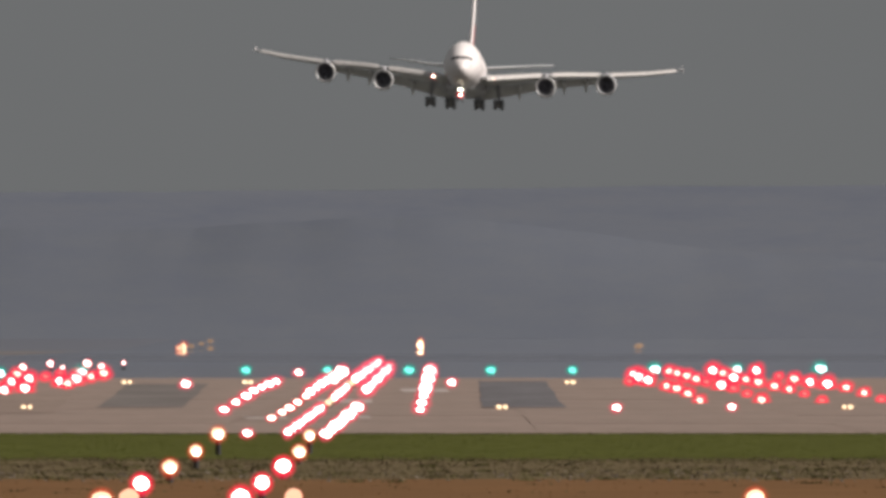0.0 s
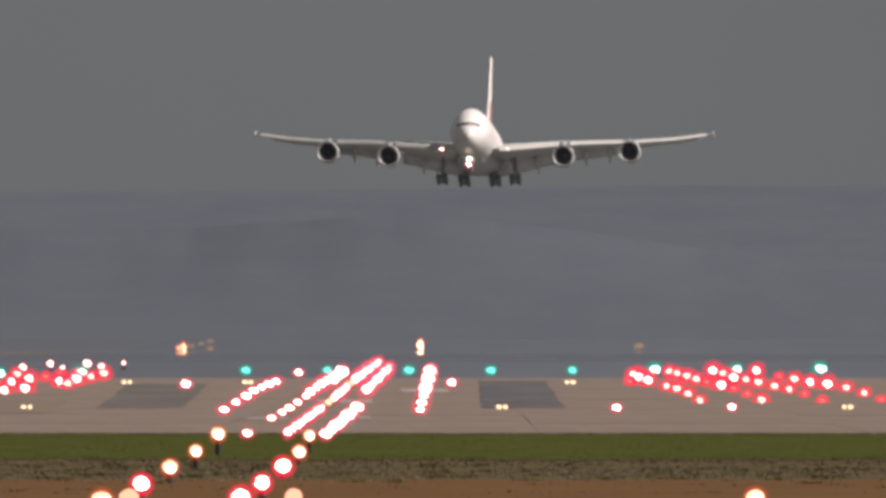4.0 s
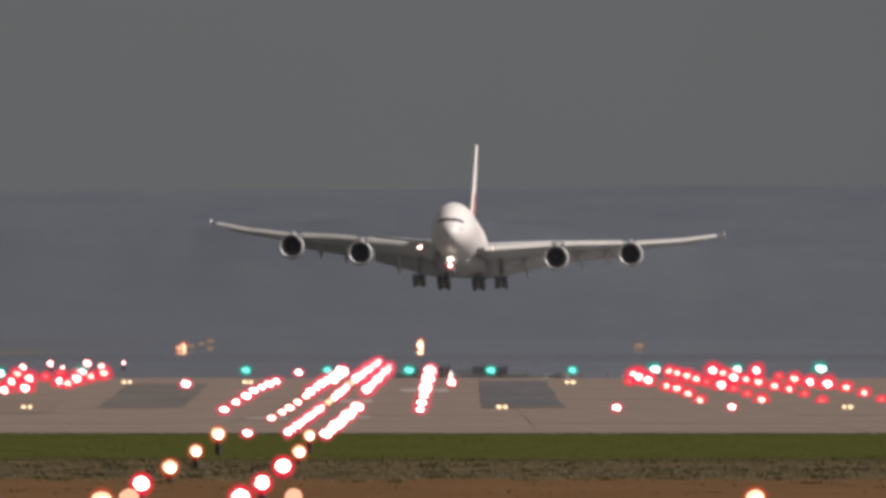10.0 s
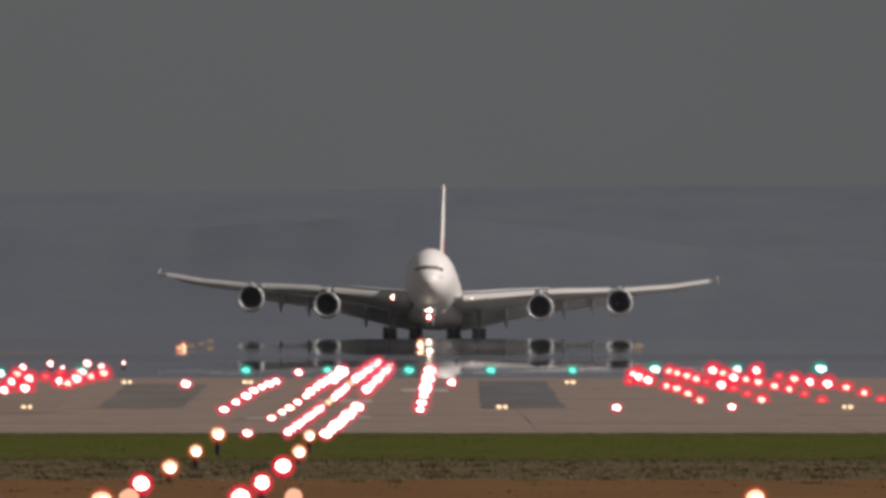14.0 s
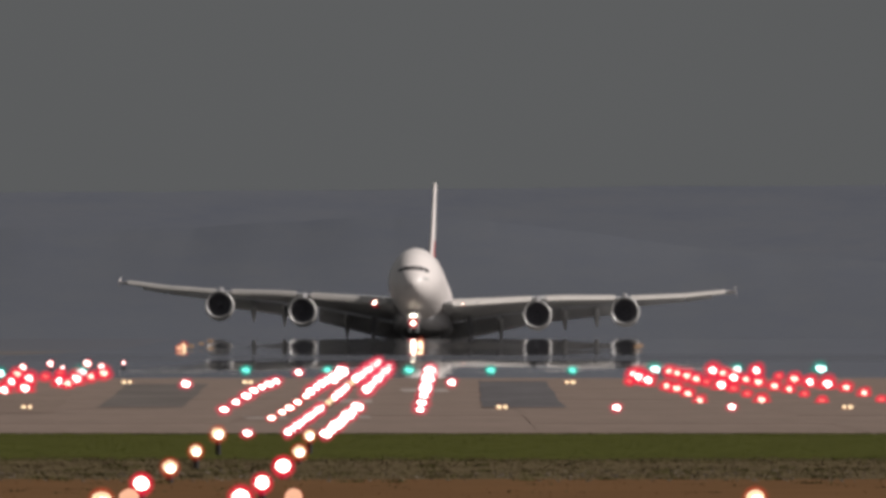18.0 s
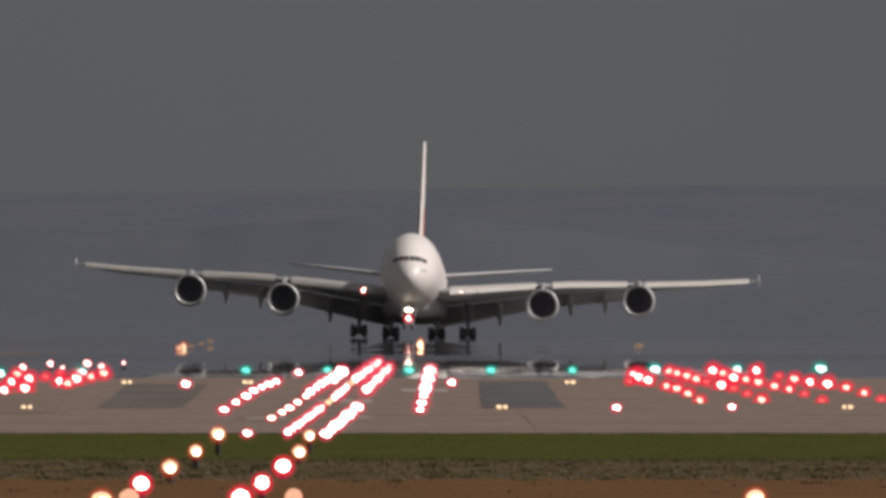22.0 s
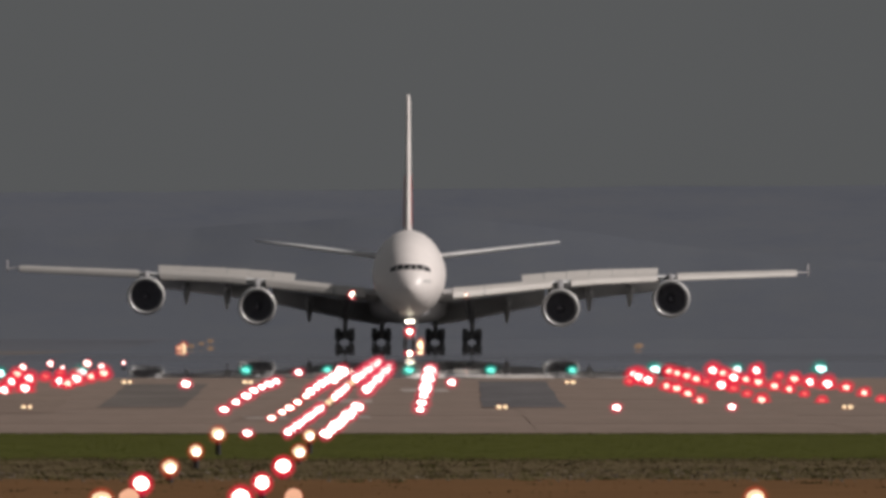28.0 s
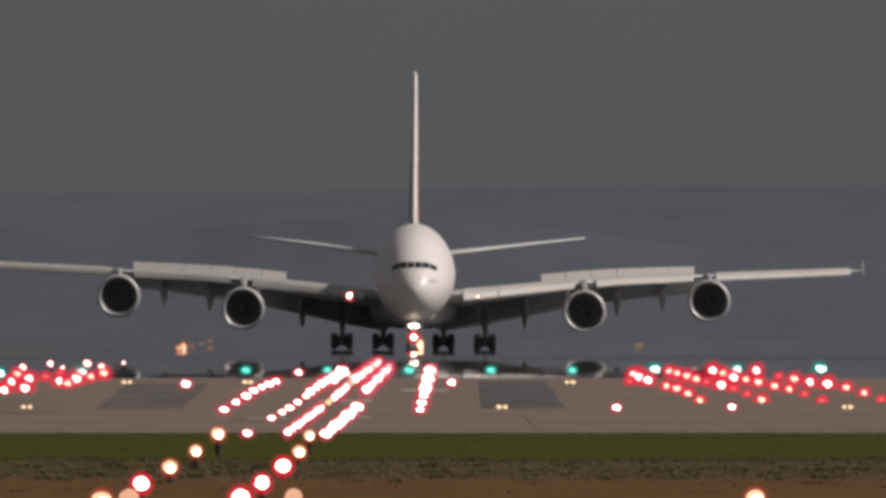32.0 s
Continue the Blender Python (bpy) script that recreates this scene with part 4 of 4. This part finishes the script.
set_lamps(lambda s: lamp_thing(s, "runway_light", G_CORE_C, G_BLOOM_O, 0.22, 2.0, 0.3, "amber-white edge lamp far down the runway", "runway light", "bright runway edge lights", rough=0.3),
          [EDGE_ROW[1]], 0.0, 1.4)
set_lamps(lambda s: lamp_thing(s, "runway_light", G_CORE_T, G_BLOOM_O, 0.19, 2.0, 0.3, "orange edge lamp far down the runway", "runway light", "dim runway edge lights", rough=0.3),
          [EDGE_ROW[0]])
set_lamps(lambda s: lamp_thing(s, "runway_light", G_CORE_CL, G_BLOOM_O, 0.23, 1.9, 0.3, "bright cream lamp on the runway centreline", "runway light", "runway centre light"), [(-1.86, 1880, 0.28)], 0.0, 1.9)

# ---- grass, straw and stones of the foreground ----
def tufts(count, x0, x1, y0, y1, height, width, blades, seed, lean=0.4):
    rng = np.random.RandomState(seed)
    v, f = [], []
    for _ in range(count):
        x, y = rng.uniform(x0, x1), rng.uniform(y0, y1)
        k = 0.55 + 0.9 * (noise.noise((x * 0.5, y * 0.12, seed)) + 0.5)
        if rng.rand() > k:
            continue
        z = land(y) - 0.01
        for _b in range(blades):
            bx, by = x + rng.normal(0, width * 1.6), y + rng.normal(0, width * 1.6)
            h = height * rng.uniform(0.4, 1.25)
            a, w = rng.uniform(0, 6.28), width * rng.uniform(0.15, 0.35)
            lx, ly = rng.normal(0, lean) * h, rng.normal(0, lean) * h
            dx, dy = math.cos(a) * w, math.sin(a) * w * 0.5
            n = len(v)
            v += [(bx - dx, by - dy, z), (bx + dx, by + dy, z), (bx + dx * 0.6 + lx * 0.4, by + dy + ly * 0.4, z + h * 0.6), (bx + lx, by + ly, z + h)]
            f += [(n, n + 1, n + 2), (n, n + 2, n + 3)]
    return v, f


def stones(count, x0, x1, y0, y1, size, seed):
    rng = np.random.RandomState(seed)
    v, f = [], []
    for _ in range(count):
        x, y = rng.uniform(x0, x1), rng.uniform(y0, y1)
        if noise.noise((x * 0.4, y * 0.08, seed)) + 0.25 < rng.uniform(-0.3, 0.5):
            continue
        s = size * rng.uniform(0.4, 1.0) ** 1.5
        z = land(y)
        n = len(v)
        ring0 = [(x + s * math.cos(a) * rng.uniform(0.7, 1.1), y + s * math.sin(a), z - 0.01) for a in (0, 1.2, 2.4, 3.7, 5.0)]
        ring1 = [(x + s * 0.75 * math.cos(a + 0.3) * rng.uniform(0.7, 1.1), y + 0.7 * s * math.sin(a + 0.3), z + s * rng.uniform(0.45, 0.9)) for a in (0, 1.2, 2.4, 3.7, 5.0)]
        v += ring0 + ring1
        f += [(n + k, n + (k + 1) % 5, n + 5 + (k + 1) % 5, n + 5 + k) for k in range(5)] + [tuple(range(n + 5, n + 10))]
    return v, f


structure("grass", tufts(15000, -13, 13, 330, 413, 0.015, 0.08, 6, 3, 0.9), M_BLADE, "short green grass blades", "grass", kind="stuff")
structure("grass_edge", tufts(1500, -13, 13, 411.0, 413.2, 0.030, 0.10, 6, 31, 0.8), M_BLADE, "ragged edge of the grass against the paving", "grass", kind="stuff")
structure("weeds", tufts(2200, -11, 11, 293, 342, 0.03, 0.06, 6, 5, 0.9), M_WEED, "olive weeds and rough grass", "weeds", kind="stuff")
structure("straw", tufts(2600, -11, 11, 291, 337, 0.028, 0.05, 6, 8, 1.0), M_STRAW, "pale dry straw", "straw", kind="stuff")
structure("weed_clumps", tufts(80, -9, 9, 284, 322, 0.05, 0.06, 40, 21, 0.9), M_CLUMP, "dark green clumps of rough weeds", "weeds", kind="stuff")
structure("stones", stones(900, -11, 11, 287, 308, 0.036, 11), M_STONE, "scattered grey and pale stones", "stones", kind="stuff")
structure("dirt_clods", stones(700, -9, 9, 225, 292, 0.02, 13), M_DIRT, "small clods of brown dirt", "dirt", kind="stuff")
structure("dirt_weeds", tufts(60, -9, 9, 262, 292, 0.035, 0.05, 12, 15, 0.9), M_WEED, "few low weeds on the dirt", "weeds", kind="stuff")


# ---- motion ----
# seconds, x, y, height, roll, pitch, yaw, wing flex
FLIGHT = [
    (0, 3.94, 4180.7, 42.10, 2.71, 2.04, -1.60, 2.09),
    (0.5, 4.19, 4144.4, 40.21, 2.31, 2.22, -1.77, 2.20),
    (1, 4.52, 4107.6, 38.12, 1.43, 2.43, -1.95, 2.30),
    (1.5, 4.92, 4071.1, 35.87, 0.48, 2.73, -2.17, 2.37),
    (2, 5.34, 4035.1, 33.80, -0.47, 3.14, -2.38, 2.41),
    (2.5, 5.70, 3999.6, 31.68, -1.05, 3.61, -2.66, 2.43),
    (3, 5.99, 3964.4, 29.58, -1.04, 4.03, -2.97, 2.42),
    (3.5, 6.11, 3929.4, 27.81, -0.39, 4.33, -3.26, 2.41),
    (5.5, 5.92, 3785.9, 22.54, 0.33, 2.66, -3.36, 1.97),
    (6, 5.72, 3752.8, 20.89, 0.12, 2.97, -3.36, 2.05),
    (6.5, 5.58, 3719.8, 19.18, -0.41, 3.39, -3.35, 2.15),
    (7, 5.40, 3686.1, 17.31, -0.62, 3.79, -3.34, 2.25),
    (7.5, 5.16, 3651.4, 15.47, -0.99, 4.22, -3.31, 2.34),
    (8, 4.79, 3616.0, 13.62, -0.79, 4.58, -3.27, 2.42),
    (8.5, 4.33, 3579.8, 11.73, -0.30, 4.85, -3.26, 2.50),
    (9, 3.73, 3542.4, 10.46, 0.12, 4.89, -3.18, 2.56),
    (9.5, 3.18, 3504.2, 9.27, 0.86, 4.63, -3.09, 2.60),
    (10, 2.64, 3466.9, 8.15, 1.37, 4.29, -3.04, 2.63),
    (10.5, 2.07, 3431.2, 7.14, 1.46, 4.10, -2.83, 2.67),
    (11, 1.53, 3396.6, 6.17, 1.23, 3.97, -2.57, 2.69),
    (11.5, 1.03, 3362.2, 5.35, 1.47, 3.77, -2.36, 2.67),
    (12, 0.47, 3329.2, 4.42, 1.74, 3.59, -2.26, 2.64),
    (12.5, 0.04, 3296.0, 3.51, 1.50, 3.50, -2.10, 2.59),
    (13, -0.24, 3262.5, 2.36, 0.64, 3.65, -1.85, 2.59),
    (13.5, -0.68, 3227.8, 1.34, 0.16, 3.89, -1.66, 2.59),
    (14, -1.17, 3191.1, 0.30, 0.67, 4.25, -1.53, 2.58),
    (14.5, -1.77, 3152.6, -0.76, 1.53, 4.72, -1.42, 2.53),
    (16.5, -2.70, 3004.3, -2.09, 2.36, 5.94, -1.85, 2.37),
    (17, -2.71, 2970.3, -1.69, 1.76, 5.65, -2.04, 2.29),
    (17.5, -2.67, 2935.4, -1.22, 0.88, 5.27, -2.07, 2.20),
    (18, -2.69, 2899.2, -0.78, 0.87, 4.81, -2.06, 2.12),
    (18.5, -2.74, 2862.5, -0.33, 1.56, 4.46, -2.03, 2.06),
    (19, -2.86, 2827.0, -0.04, 1.79, 4.22, -2.04, 2.04),
    (19.5, -2.85, 2792.8, 0.11, 1.81, 4.09, -2.02, 2.03),
    (20, -2.74, 2758.8, 0.27, 1.69, 3.90, -2.18, 1.97),
    (20.5, -2.65, 2724.5, 0.38, 1.46, 3.70, -2.07, 1.85),
    (21, -2.77, 2689.9, 0.78, 1.06, 3.43, -1.85, 1.68),
    (21.5, -3.07, 2655.3, 0.93, 1.42, 3.08, -1.55, 1.45),
    (22, -3.40, 2621.2, 0.80, 1.42, 2.66, -1.04, 1.19),
    (22.5, -3.78, 2588.0, 0.91, 0.51, 2.27, -0.18, 0.97),
    (23, -4.04, 2552.9, 0.99, -0.37, 1.83, 0.61, 0.82),
    (23.5, -4.11, 2516.3, 1.09, 0.18, 1.26, 0.93, 0.71),
    (24, -3.80, 2480.1, 0.92, 1.10, 0.80, 0.47, 0.61),
    (24.5, -3.28, 2445.7, 1.04, 0.84, 0.59, -0.29, 0.53),
    (25, -3.08, 2411.7, 1.00, 0.73, 0.48, -0.68, 0.44),
    (25.5, -3.24, 2377.7, 0.88, 0.61, 0.33, -0.56, 0.35),
    (27.5, -3.65, 2270.6, 0.71, 0.37, -0.12, 0.42, 0.18),
    (28, -3.40, 2241.6, 0.67, 0.32, -0.30, 0.35, 0.16),
    (28.5, -3.16, 2211.9, 0.66, 0.42, -0.40, 0.29, 0.16),
    (29, -2.91, 2181.1, 0.59, 0.34, -0.39, 0.10, 0.17),
    (29.5, -2.77, 2148.9, 0.45, 0.34, -0.41, -0.03, 0.19),
    (30, -2.63, 2116.2, 0.44, 0.52, -0.40, -0.14, 0.20),
    (30.5, -2.61, 2085.4, 0.36, 0.43, -0.42, -0.12, 0.22),
    (31, -2.65, 2055.9, 0.19, 0.42, -0.44, -0.04, 0.28),
    (31.5, -2.65, 2024.7, 0.10, 0.41, -0.39, 0.09, 0.32),
    (32, -2.59, 1993.7, 0.09, 0.50, -0.26, 0.16, 0.34),
]


def strut(y):
    """How far the gear struts stand out: less and less as the wings stop carrying."""
    return interp(y, [1950, 2030, 2120, 2250, 2400], [0.300, 0.373, 0.380, 0.389, 0.415])


def motions():
    rows = []
    for t, x, y, z, roll, pitch, yaw, flex in FLIGHT:
        if t >= 16.5:
            z = land(y) + strut(y) + 4.1 * math.sin(radians(max(0.0, pitch)))   # the rear body wheels touch first
        rows.append((t, pose(x, y, z, -pitch, roll, yaw)))
    walk(airliner, rows)
    for lengths, side in WINGS:
        keys = [[], [], []]
        for r in FLIGHT:
            turn = pose(0, 0, 0)
            for k, (j, share) in enumerate(zip(JOINTS, (1.0, 1.6, 1.6))):
                at = Vector((j[0] * side, j[1], j[2]))
                turn = turn @ Matrix.Translation(at) @ pose(0, 0, 0, 0, -r[7] * share * side, 0) @ Matrix.Translation(-at)
                keys[k].append((r[0], turn @ Matrix.Translation(at)))
        for w, rows_w in zip(lengths, keys):
            walk(w, rows_w)
    for n, (sp, at, hinge) in enumerate(SPOILERS):
        lift = (0.96, 1.02, 1.07, 1.11, 1.14, 1.16)[n % 6]
        walk(sp, [(t, Matrix.Translation(at) @ Matrix.Rotation(radians(a * lift), 4, hinge)) for t, a in ((0, 0), (20.6, 0), (21.4, 6), (22.4, 16), (23.4, 26), (24.4, 32), (32, 33))])
    walk(rudder, [(t, Matrix.Translation(RUDDER_AT) @ Matrix.Rotation(radians(-a), 4, RUDDER_AXIS)) for t, a in ((0, 0), (23.5, 0), (24.4, 6), (24.9, 17), (25.2, 18), (25.7, 10), (26.6, 2), (27.5, 0), (32, 0))])
    down = [(r[0], -strut(r[2])) for r in FLIGHT if r[0] >= 17.0]
    for gear, at in GEARS:
        early = [(0, -0.40), (15.0, -0.40)] if gear is not nose_gear else [(0, -0.35 - strut(2600)), (22.5, -0.35 - strut(2600))]
        late = down if gear is not nose_gear else [k for k in down if k[0] >= 24.5]
        walk(gear, [(t, pose(at[0], at[1], at[2] + dz)) for t, dz in early + late])
    for bogie, at, tilt in BOGIES:
        walk(bogie, [(t, pose(at[0], at[1], at[2] + dz, a, 0, 0)) for t, dz, a in [(0, -0.40, -tilt), (15.0, -0.40, -tilt)] + [(t, dz, 0) for t, dz in down]])


motions()
